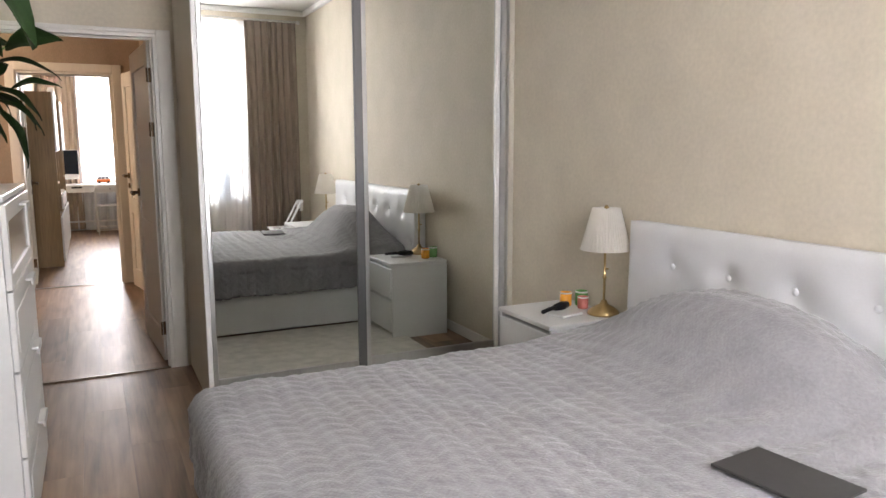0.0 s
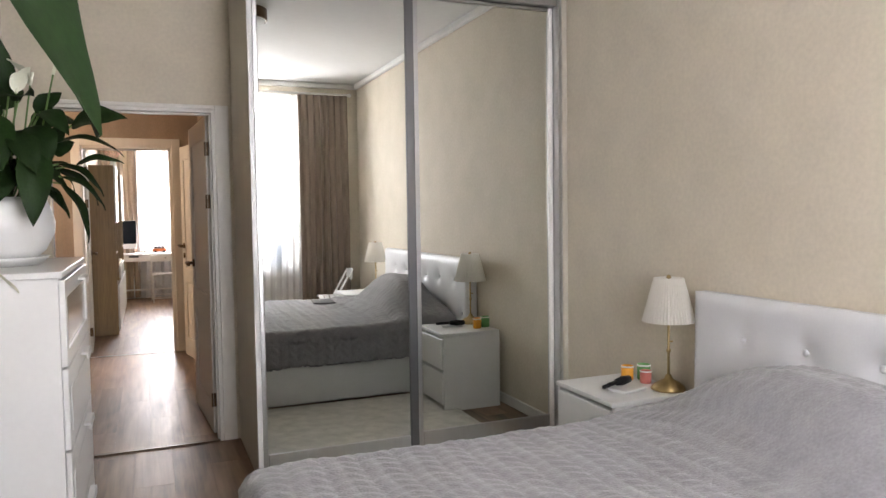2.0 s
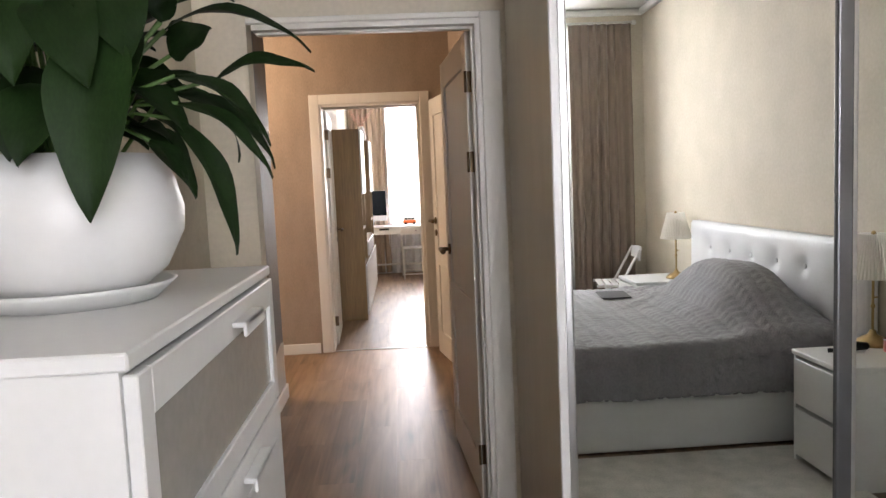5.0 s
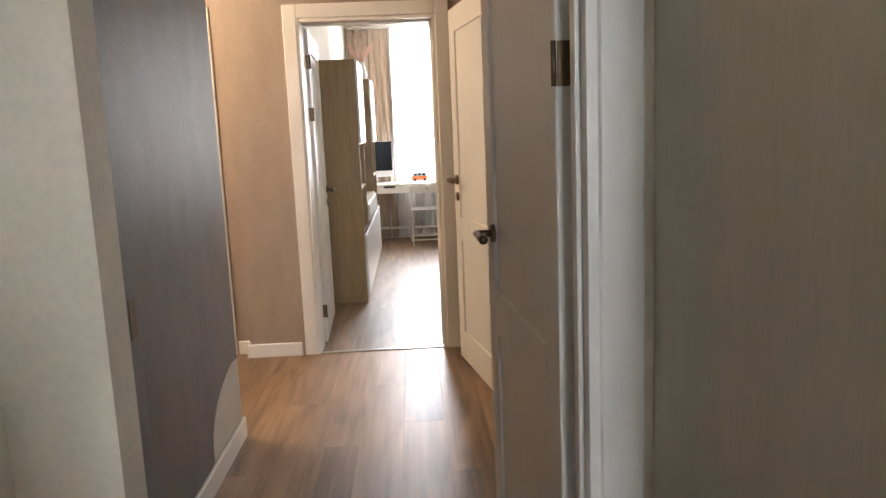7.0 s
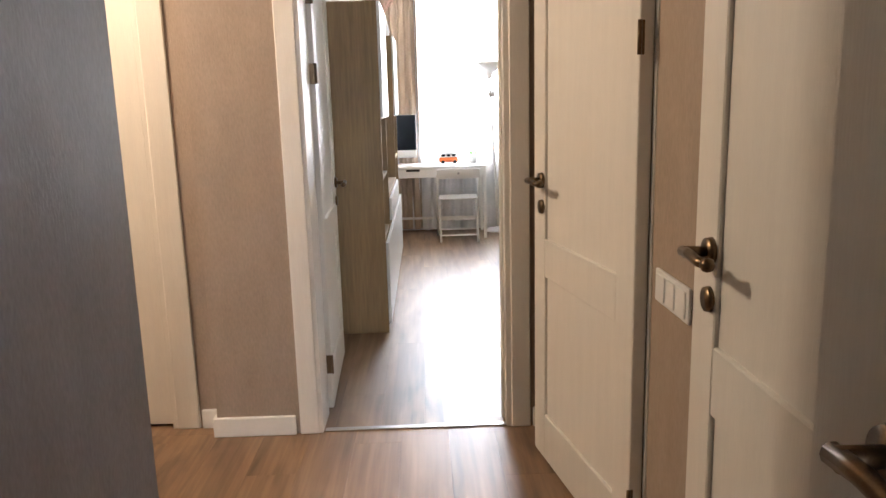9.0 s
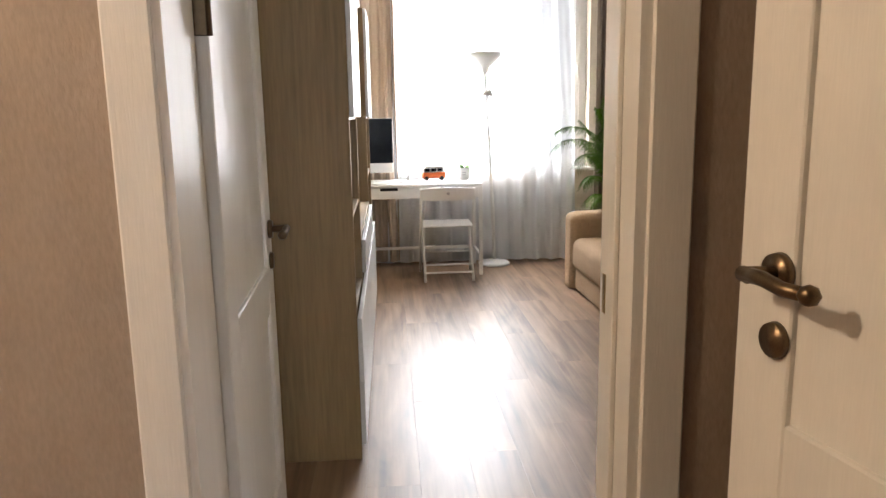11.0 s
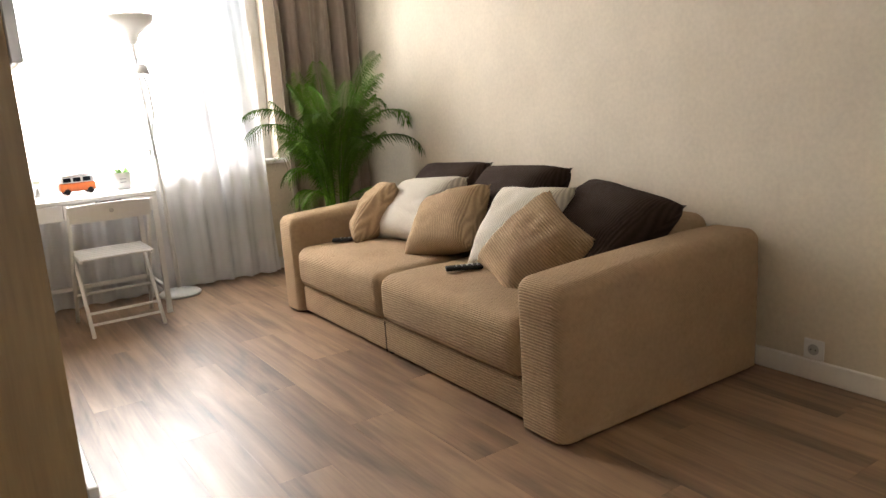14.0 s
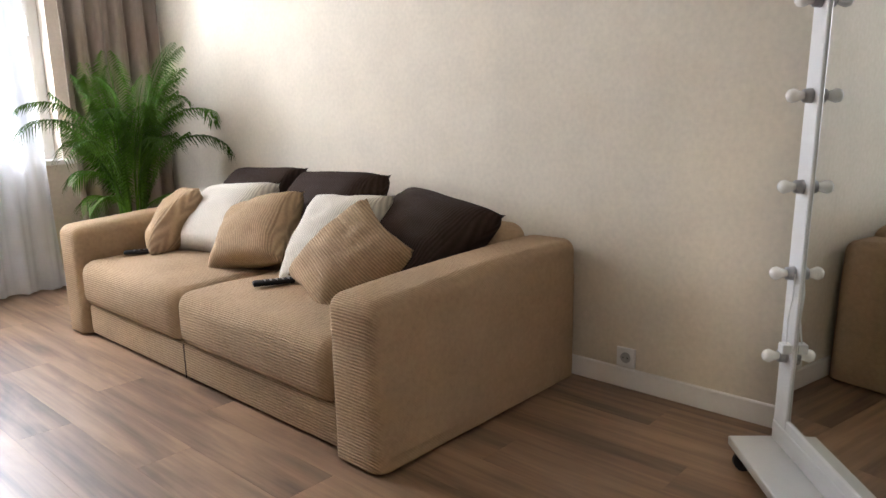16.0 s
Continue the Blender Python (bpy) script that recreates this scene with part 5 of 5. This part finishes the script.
pillow("cream corduroy cushion standing behind a tan one", M_PIL_CREAM, (1.70, 10.50, 0.58), (0, -50, 4), 4, 0.46, 0.45, 0.17, 7)
pillow("tan corduroy cushion standing on its corner", M_PIL_BEIGE, (1.575, 10.27, 0.535), (0, -50, 6), 60, 0.41, 0.45, 0.19, 8)


def remote(at, rz):
    r = thing("remote_control", "black remote control lying on the sofa seat", "remote", at, rz, group="remote controls")
    part("body", B(-0.024, 0.024, -0.085, 0.085, 0, 0.02, 0.008, 3), M_BLACK, r, smooth=True)
    for k in range(5):
        for s in (-0.011, 0, 0.011):
            part("button", B(s - 0.003, s + 0.003, -0.06 + k * 0.024 - 0.004, -0.06 + k * 0.024 + 0.004, 0.0195, 0.0215), M_SOCKETGREY, r)
    return r


rm = remote((1.43, 10.575, 0.4305), 62)
copy_thing(rm, pose(1.42, 11.72, 0.413, 0, 0, 60))


def desk():
    d = thing("desk", "white writing desk with two drawers", "desk")
    x0, x1, y0, y1, h = -0.44, 0.585, 12.50, 13.02, 0.757
    part("top", B(x0, x1, y0, y1, h - 0.022, h, 0.003, 1), M_WHITE, d)
    part("apron", B(x0 + 0.02, x1 - 0.02, y1 - 0.04, y1 - 0.022, h - 0.12, h - 0.0225), M_WHITE, d)
    for s in (x0 + 0.008, x1 - 0.026):
        part("side", B(s, s + 0.018, y0 + 0.03, y1 - 0.045, h - 0.12, h - 0.0225), M_WHITE, d)
    w = (x1 - x0 - 0.06) / 2
    for k in (0, 1):
        a = x0 + 0.03 + k * w
        dr = part("drawer", B(a + 0.002, a + w - 0.002, y0 + 0.006, y0 + 0.024, h - 0.115, h - 0.026, 0.003, 1), M_WHITE, d)
        # front is not cut: a black strip carries the shade of the cut-out
        part("pull", B(a + w / 2 - 0.07, a + w / 2 + 0.07, y0 + 0.003, y0 + 0.0055, h - 0.050, h - 0.027), M_BLACK, dr, "black strip put in for the shade of a finger cut-out")
    for x in (x0 + 0.018, x1 - 0.018):
        for y in (y0 + 0.02, y1 - 0.02):
            part("leg", B(x - 0.015, x + 0.015, y - 0.015, y + 0.015, 0, h - 0.0225, 0.002, 1), M_WHITE, d)
        part("stretcher", B(x - 0.01, x + 0.01, y0 + 0.036, y1 - 0.036, 0.14, 0.165), M_WHITE, d)
    part("stretcher", B(x0 + 0.034, x1 - 0.034, y1 - 0.03, y1 - 0.01, 0.14, 0.165), M_WHITE, d)


desk()


def computer():
    c = thing("computer", "all-in-one computer with a dark screen and white chin", "computer", (-0.39, 12.80, 0.757), 4)
    part("foot", B(-0.09, 0.09, -0.07, 0.09, 0, 0.008, 0.003, 2), M_ALU, c)
    part("neck", box(bmesh.new(), -0.07, 0.07, 0.055, 0.065, 0.004, 0.16, 0.002, 1), M_ALU, c)
    sc = part("screen", B(-0.265, 0.265, 0.0, 0.045, 0.075, 0.525, 0.01, 3), M_WHITE, c)
    part("display", B(-0.262, 0.262, -0.003, 0.001, 0.155, 0.522, 0.001, 1), M_SCREEN, sc, "dark glossy display")
    k = thing("keyboard", "slim white keyboard on the desk", "keyboard", (-0.30, 12.62, 0.757), 0)
    part("body", B(-0.14, 0.14, -0.055, 0.055, 0, 0.01, 0.003, 2), M_WHITE, k)
    m = tagged(part("mouse", lathe([(0, 0.022), (0.012, 0.02), (0.024, 0.012), (0.028, 0.002), (0, 0.0)], 20, (0, 0, 0), None, 1.7), M_CERAMIC, smooth=True), "white computer mouse on the desk", "mouse")
    m.matrix_basis = pose(-0.06, 12.66, 0.757)


computer()


def toy_bus():
    b = thing("toy_van", "orange and white toy camper van on the desk", "toy", (0.21, 12.86, 0.757), 6)
    part("lower_body", B(-0.10, 0.10, -0.04, 0.04, 0.018, 0.068, 0.012, 3), M_ORANGE, b, smooth=True)
    part("upper_body", B(-0.097, 0.097, -0.038, 0.038, 0.0685, 0.108, 0.014, 3), M_CERAMIC, b, smooth=True)
    part("roof_rack", B(-0.08, 0.08, -0.036, 0.036, 0.112, 0.12, 0.002, 1), M_SOCKETGREY, b)
    for x in (-0.06, -0.005, 0.05):
        part("window", B(x - 0.021, x + 0.021, -0.0405, -0.0365, 0.076, 0.1), M_SCREEN, b)
    for x in (-0.065, 0.065):
        for y in (-0.034, 0.034):
            part("wheel", C((x, y - 0.007, 0.018), (x, y + 0.007, 0.018), 0.018, None, 18), M_BLACK, b)


toy_bus()


def succulent():
    s = thing("small_plant", "small green plant in a white pot on the desk", "plant", (0.47, 12.86, 0.757))
    part("pot", lathe([(0, 0), (0.042, 0), (0.056, 0.10), (0.052, 0.10), (0.045, 0.085), (0, 0.085)], 28), M_CERAMIC, s, smooth=True)
    for k in (0.04, 0.06):
        part("label_bar", B(-0.025, 0.012, -0.0535 + 0.0, -0.049, k, k + 0.006), M_SOCKETGREY, s)
    rnd = random.Random(3)
    for k in range(26):
        lf = part("leaf", leaf_bm(rnd.uniform(0.04, 0.075), 0.018, rnd.uniform(0.5, 1.4), 0.8), M_GREEN, s, smooth=True)
        a = rnd.uniform(0, 6.28)
        lf.matrix_basis = Matrix.Translation((0.02 * math.cos(a), 0.02 * math.sin(a), 0.085)) @ Matrix.Rotation(a, 4, "Z")
    v = thing("flower", "small cream flower in a tiny vase", "flower", (0.0, 12.9, 0.757))
    part("vase", lathe([(0, 0), (0.016, 0), (0.02, 0.02), (0.008, 0.045), (0.010, 0.055)], 16), M_CERAMIC, v, smooth=True)
    part("bloom", lathe([(0, 0.07), (0.018, 0.075), (0.026, 0.09), (0.02, 0.1), (0, 0.095)], 14), M_PETAL, v, smooth=True)
    part("stem", C((0, 0, 0.04), (0, 0, 0.075), 0.003, None, 6), M_STALK, v)


succulent()


def floor_lamp():
    l = thing("floor_lamp", "white floor lamp with an uplight bowl and reading arm", "lamp", (0.735, 12.93, 0))
    part("base", lathe([(0, 0), (0.135, 0), (0.138, 0.012), (0.12, 0.026), (0.03, 0.034), (0.012, 0.05), (0, 0.05)], 40), M_WHITE, l, "round white base", True)
    part("pole", tube([(0, 0, 0.04), (-0.018, 0, 0.6), (-0.048, 0, 1.2), (-0.075, 0, 1.68)], 0.013, 12), M_WHITE, l, smooth=True)
    part("bowl", lathe([(0.013, 1.63), (0.032, 1.645), (0.046, 1.69), (0.10, 1.725), (0.135, 1.765), (0.148, 1.805), (0.143, 1.807), (0.128, 1.768), (0.095, 1.735), (0.04, 1.70), (0, 1.69)], 40, (-0.075, 0, 0)), M_WHITE, l, "white plastic bowl shade", True)
    part("reading_arm", tube([(-0.04, 0, 1.05), (-0.015, -0.03, 1.2), (-0.03, -0.06, 1.36), (-0.06, -0.07, 1.46)], 0.008, 8), M_WHITE, l, smooth=True)
    part("reading_shade", lathe([(0.012, 0.06), (0.03, 0.05), (0.052, 0.0), (0.049, 0.0), (0.028, 0.045), (0, 0.05)], 24), M_WHITE, l, "small white reading shade", True).matrix_basis = pose(-0.062, -0.07, 1.45, 0, 10, 0)
    part("cable", tube([(-0.03, -0.012, 1.3), (-0.07, -0.012, 1.1), (-0.06, -0.012, 0.96), (-0.03, -0.014, 1.05), (-0.02, -0.014, 0.8), (0.0, -0.014, 0.5), (0.01, -0.02, 0.06)], 0.003, 6), M_PLUG, l)
    part("cord_switch", B(-0.075, -0.055, -0.025, -0.005, 0.93, 0.985, 0.004, 2), M_PLUG, l)


floor_lamp()

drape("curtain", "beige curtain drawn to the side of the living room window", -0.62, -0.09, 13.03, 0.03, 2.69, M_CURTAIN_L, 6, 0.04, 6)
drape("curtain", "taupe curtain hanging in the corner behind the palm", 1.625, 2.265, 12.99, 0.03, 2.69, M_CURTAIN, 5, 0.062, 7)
drape("tulle_curtain", "sheer white tulle hanging to the living room floor", -0.2, 1.44, 13.06, 0.012, 2.69, M_TULLE, 11, 0.032, 8, 0, 0.12, 0.05)
rail(13.04, -0.63, 2.27, 2.705, "white curtain rail over the living room window")


def radiator():
    r = thing("radiator", "white panel radiator under the living room window", "radiator", (0.2, 13.11, 0.12))
    part("panel", B(0, 1.1, -0.01, 0.03, 0, 0.52, 0.006, 2), M_WHITE, r)
    for k in range(26):
        part("fin", B(0.025 + k * 0.041, 0.045 + k * 0.041, -0.014, -0.0095, 0.03, 0.49), M_WHITE, r)
    part("bracket", B(0.1, 0.13, 0.03, 0.039, 0.1, 0.4), M_STEEL, r)


radiator()


def palm(at):
    p = thing("palm", "tall potted areca palm behind the sofa", "plant", at)
    part("pot", lathe([(0, 0), (0.13, 0), (0.17, 0.30), (0.16, 0.30), (0.15, 0.27), (0, 0.27)], 36), M_CERAMIC, p, smooth=True)
    part("soil", lathe([(0.152, 0.272), (0, 0.28)], 24), M_SOIL, p)
    rnd = random.Random(21)
    outer = ((190, 0.60, 52, 105, 0.60), (214, 0.56, 48, 105, 0.52), (170, 0.52, 58, 95, 0.68), (232, 0.48, 58, 100, 0.66), (-14, 0.58, 55, 112, 0.64), (-34, 0.58, 46, 108, 0.52), (18, 0.48, 60, 100, 0.72), (-80, 0.42, 60, 110, 0.52), (205, 0.34, 42, 115, 0.28), (-42, 0.32, 40, 115, 0.26), (185, 0.30, 45, 110, 0.42))
    n = 50
    for k in range(n):
        if k < len(outer):
            az, L, a, droop, stem = outer[k]
            az, a, droop = radians(az), radians(a), radians(droop)
        else:
            az = rnd.uniform(0, 2 * math.pi)
            L = rnd.uniform(0.36, 0.62)
            a = radians(rnd.uniform(70, 88))
            droop = radians(rnd.uniform(15, 65))
            stem = rnd.uniform(0.24, 0.74)
        base = Vector((0.05 * math.cos(az), 0.05 * math.sin(az), 0.28))
        d = Vector((math.cos(az), math.sin(az), 0))
        pts = [base]
        q = base.copy()
        for i in range(4):
            q = q + (d * 0.10 + Vector((0, 0, 1))).normalized() * stem / 4
            pts.append(q.copy())
        m = 14
        frond = []
        for i in range(m):
            q = q + (d * math.cos(a) + Vector((0, 0, math.sin(a)))) * L / m
            a -= droop / m * (0.4 + 1.2 * i / m)
            frond.append((q.copy(), a))
            pts.append(q.copy())
        # keep the crown off the wall
        lim = 2.28 - at[0]
        bm = tube(pts, 0.006, 6, None, 0.3)
        side = Vector((-d.y, d.x, 0))
        for i, (c, aa) in enumerate(frond):
            fwd = d * math.cos(aa) + Vector((0, 0, math.sin(aa)))
            for h in (0.0, 0.5):
                cc = c + fwd * (L / m) * h
                ll = 0.16 * math.sin(math.pi * (0.12 + 0.83 * (i + h) / m)) ** 0.7
                for s in (-1, 1):
                    w = 0.0046
                    dirv = (side * s * 0.95 + fwd * 0.7).normalized()
                    tip = cc + dirv * ll + Vector((0, 0, -0.40 * ll - rnd.uniform(0, 0.03)))
                    midp = cc + dirv * ll * 0.5 + Vector((0, 0, 0.03 * ll))
                    wv = fwd * w
                    vs = [bm.verts.new(cc - wv * 0.4), bm.verts.new(midp - wv), bm.verts.new(tip), bm.verts.new(midp + wv), bm.verts.new(cc + wv * 0.4), bm.verts.new(midp - Vector((0, 0, w * 0.6)))]
                    bm.faces.new((vs[0], vs[1], vs[5]))
                    bm.faces.new((vs[1], vs[2], vs[5]))
                    bm.faces.new((vs[2], vs[3], vs[5]))
                    bm.faces.new((vs[3], vs[4], vs[5]))
        for v in bm.verts:
            if v.co.x > lim:
                v.co.x = lim - 0.02 * rnd.random()
            if v.co.y > 12.97 - at[1]:
                v.co.y = 12.97 - at[1] - 0.02 * rnd.random()
        part("frond", bm, M_PALM, p)


palm((1.76, 12.52, 0))


def vanity_mirror():
    v = thing("vanity_mirror", "white standing mirror on castors with round bulbs", "mirror", (2.035, 8.768, 0), 0)
    # local: u runs along the mirror's width, n is the way it faces
    ang = math.atan2(-0.685, -0.728) - radians(3.6)
    R = Matrix.Rotation(ang, 4, "Z")
    lean = Matrix.Rotation(radians(-1), 4, "X")
    W, H = 0.78, 1.72

    def put(name, bm, m, par, label="", tilt=True, smooth=False):
        bmesh.ops.transform(bm, matrix=(R @ Matrix.Translation((0, 0, 0.12)) @ lean) if tilt else R, verts=bm.verts)
        return part(name, bm, m, par, label, smooth)
    f = 0.085
    fr = put("frame", B(0, f, -0.02, 0.02, 0.0, H, 0.003, 1), M_WHITE, v)
    put("frame_stile", B(W - f, W, -0.02, 0.02, 0.0, H, 0.003, 1), M_WHITE, v)
    put("frame_rail", B(f, W - f, -0.02, 0.02, 0.0, 0.07, 0.003, 1), M_WHITE, v)
    put("frame_rail", B(f, W - f, -0.02, 0.02, H - 0.085, H, 0.003, 1), M_WHITE, v)
    put("mirror", B(f, W - f, -0.012, -0.004, 0.07, H - 0.085), M_MIRROR, v, "silvered mirror pane")
    put("back_board", B(f, W - f, -0.003, 0.004, 0.07, H - 0.085), M_WHITE, v)
    for u in (0.042, W - 0.042):
        for k in range(6):
            z = 0.262 + k * 0.256
            bl = put("bulb", lathe([(0, 0.0), (0.010, 0.003), (0.012, 0.014), (0.0165, 0.026), (0.0205, 0.037), (0.017, 0.049), (0.009, 0.055), (0, 0.057)], 18, (0, 0, 0)), M_BULB, v, "opal round bulb", False, True)
            bl.data.transform(R.inverted())
            bl.data.transform(R @ Matrix.Translation((0, 0, 0.12)) @ lean @ Matrix.Translation((u, -0.034, z)) @ Matrix.Rotation(radians(90), 4, "X"))
            cp = put("bulb_socket", C((u, -0.018, z), (u, -0.042, z), 0.021, 0.019, 18), M_SOCKETGREY, v, "grey lamp holder", True, True)
    put("base_board", B(-0.015, W + 0.015, -0.15, 0.17, 0.065, 0.095, 0.003, 1), M_WHITE, v, "", False)
    put("base_rail", B(0.0, W, -0.022, 0.022, 0.096, 0.16, 0.003, 1), M_WHITE, v, "", False)
    for u in (0.03, W - 0.03):
        for n_ in (-0.115, 0.135):
            cs = put("castor", C((u - 0.012, n_, 0.03), (u + 0.012, n_, 0.03), 0.03, None, 20), M_BLACK, v, "black castor wheel", False, True)
            put("castor_fork", B(u - 0.02, u + 0.02, n_ - 0.012, n_ + 0.012, 0.035, 0.065, 0.003, 1), M_BLACK, cs, "", False)
    put("plug", B(0.05, 0.085, -0.05, -0.021, 0.28, 0.31, 0.004, 2), M_PLUG, v)
    put("cable", tube([(0.07, -0.035, 0.31), (0.055, -0.03, 0.38), (0.07, -0.028, 0.46), (0.062, -0.025, 0.52)], 0.0025, 6), M_PLUG, v)


vanity_mirror()


def socket(at):
    s = thing("wall_socket", "white wall socket above the skirting board", "socket", at)
    part("plate", B(-0.010, 0, -0.041, 0.041, -0.041, 0.041, 0.004, 2), M_WHITE, s)
    part("well", C((-0.0125, 0, 0), (-0.0095, 0, 0), 0.022, None, 24), M_SOCKETGREY, s)
    for y in (-0.0095, 0.0095):
        part("pin_hole", C((-0.0132, y, 0), (-0.0124, y, 0), 0.003, None, 8), M_BLACK, s)


socket((LX1 - 0.0005, 9.44, 0.128))


# ---- shelf units ----
def shelf_units():
    x0, xf = LX0 + 0.005, -0.295
    t = 0.018

    def tall(name, label, ya, yb, h):
        u = thing(name, label, "cabinet", group="oak and white wall units")
        part("side", B(x0, xf, ya, ya + t, 0, h, 0.001, 1), M_OAK, u)
        part("side", B(x0, xf, yb - t, yb, 0, h, 0.001, 1), M_OAK, u)
        for z in (0.05, 0.56, 0.92, 1.28, h - t):
            part("shelf", B(x0, xf - 0.004, ya + t, yb - t, z, z + t), M_OAK, u)
        part("back", B(x0, x0 + 0.006, ya + t, yb - t, 0.05, h - 0.02), M_OAK, u)
        part("plinth", B(xf - 0.03, xf - 0.012, ya + t, yb - t, 0, 0.05), M_OAK, u)
        d = part("door", B(xf + 0.001, xf + 0.019, ya + 0.001, yb - 0.001, 1.29, h - 0.001, 0.002, 1), M_WHITE, u, "white lacquered upper door")
        part("drawer", B(xf + 0.001, xf + 0.019, ya + 0.001, yb - 0.001, 0.06, 0.305, 0.002, 1), M_WHITE, u, "white drawer front")
        part("drawer", B(xf + 0.001, xf + 0.019, ya + 0.001, yb - 0.001, 0.309, 0.556, 0.002, 1), M_WHITE, u, "white drawer front")
        return u
    tall("shelf_cabinet", "tall oak cabinet with white door and drawers by the door", 9.325, 9.93, 1.935)
    tall("shelf_cabinet", "tall oak cabinet with white door and drawers near the desk", 11.28, 11.88, 1.935)
    u = thing("sideboard", "low oak sideboard with white drawer fronts", "cabinet", group="oak and white wall units")
    ya, yb, h = 9.932, 11.278, 0.77
    part("top", B(x0, xf, ya, yb, h - t, h, 0.001, 1), M_OAK, u)
    part("side", B(x0, xf, ya, ya + t, 0, h - t - 0.0005), M_OAK, u)
    part("side", B(x0, xf, yb - t, yb, 0, h - t - 0.0005), M_OAK, u)
    part("shelf", B(x0, xf - 0.004, ya + t, yb - t, 0.56, 0.578), M_OAK, u)
    part("bottom", B(x0, xf - 0.004, ya + t, yb - t, 0.05, 0.068), M_OAK, u)
    part("back", B(x0, x0 + 0.006, ya + t, yb - t, 0.068, h - 0.02), M_OAK, u)
    n = 2
    w = (yb - ya) / n
    for k in range(n):
        part("drawer", B(xf + 0.001, xf + 0.019, ya + k * w + 0.002, ya + (k + 1) * w - 0.002, 0.06, 0.556, 0.002, 1), M_WHITE, u, "white drawer front")
        part("drawer", B(xf + 0.001, xf + 0.019, ya + k * w + 0.002, ya + (k + 1) * w - 0.002, 0.60, h - t - 0.002, 0.002, 1), M_WHITE, u, "white drawer front")


shelf_units()


def dried_flowers(at):
    v = thing("vase", "pink dried pampas grass in a white vase", "vase", at)
    part("vase_body", lathe([(0, 0), (0.05, 0), (0.062, 0.06), (0.045, 0.15), (0.034, 0.20), (0.030, 0.20), (0.04, 0.15), (0, 0.02)], 24), M_CERAMIC, v, smooth=True)
    rnd = random.Random(5)
    for k in range(13):
        a = 2 * math.pi * k / 13
        lean = rnd.uniform(0.1, 0.5)
        p0 = Vector((0, 0, 0.16))
        p1 = Vector((math.cos(a) * lean * 0.36, math.sin(a) * lean * 0.36, rnd.uniform(0.30, 0.42)))
        bm = tube([p0, p0.lerp(p1, 0.6) + Vector((0, 0, 0.02)), p1], 0.002, 5)
        for j in range(60):
            c = p0.lerp(p1, rnd.uniform(0.5, 1.1))
            e = c + Vector((rnd.uniform(-1, 1), rnd.uniform(-1, 1), rnd.uniform(-0.4, 1))) * 0.04
            s = Vector((rnd.uniform(-1, 1), rnd.uniform(-1, 1), 0)) * 0.003
            bm.faces.new((bm.verts.new(c - s), bm.verts.new(c + s), bm.verts.new(e)))
        part("plume", bm, M_PINKFLOWER, v)


dried_flowers((-0.38, 11.58, 1.9355))

# ---- floors ----
def floor(name, label, x0, x1, y0, y1, z, material, off):
    f = struct(name, B(x0, x1, y0, y1, z - 0.1, z - 0.004), M_GAP, label, "floor")
    w, L, gap = 0.193, 1.29, 0.0001
    cache = {}
    nx = math.ceil((x1 - x0) / w)
    for i in range(nx):
        xa, xb = x0 + i * w + gap, min(x0 + (i + 1) * w, x1) - gap
        if xb - xa < 0.01:
            continue
        y = y0 - ((i * 0.41 + off) % 1.0) * L
        while y < y1:
            ya, yb = max(y, y0) + gap, min(y + L, y1) - gap
            y += L
            if yb - ya < 0.02:
                continue
            key = (round(xb - xa, 3), round(yb - ya, 3))
            if key not in cache:
                bm = bmesh.new()
                hx, hy = (xb - xa) / 2, (yb - ya) / 2
                top = [bm.verts.new((sx * (hx - 0.0003), sy * (hy - 0.0003), 0)) for sx, sy in ((-1, -1), (1, -1), (1, 1), (-1, 1))]
                low = [bm.verts.new((sx * hx, sy * hy, -0.0008)) for sx, sy in ((-1, -1), (1, -1), (1, 1), (-1, 1))]
                bot = [bm.verts.new((sx * hx, sy * hy, -0.006)) for sx, sy in ((-1, -1), (1, -1), (1, 1), (-1, 1))]
                bm.faces.new(top)
                for a, b in ((low, top), (bot, low)):
                    for k in range(4):
                        bm.faces.new((a[k], a[(k + 1) % 4], b[(k + 1) % 4], b[k]))
                me = bpy.data.meshes.new("plank")
                bm.to_mesh(me)
                bm.free()
                me.materials.append(material)
                cache[key] = me
            o = new("plank", cache[key])
            o.parent = f
            o.location = ((xa + xb) / 2, (ya + yb) / 2, z)
    return f


floor("floor_bedroom", "brown wood-grain laminate planks in the bedroom", BX0, BX1, BY0, 4.80, 0.0, M_BOARD, 0.1)
floor("floor_hall", "warm brown laminate planks in the hall", HX0, HX1 + 0.9, 4.80, 7.97, 0.0, M_BOARD, 0.55)
floor("floor_living", "brown wood-grain laminate planks in the living room", LX0, LX1, 7.97, LY1, 0.0, M_BOARD, 0.3)
floor("floor_recess", "brown laminate planks under the recess door", HX0, LX0, 7.971, 8.3, 0.0, M_BOARD, 0.7)
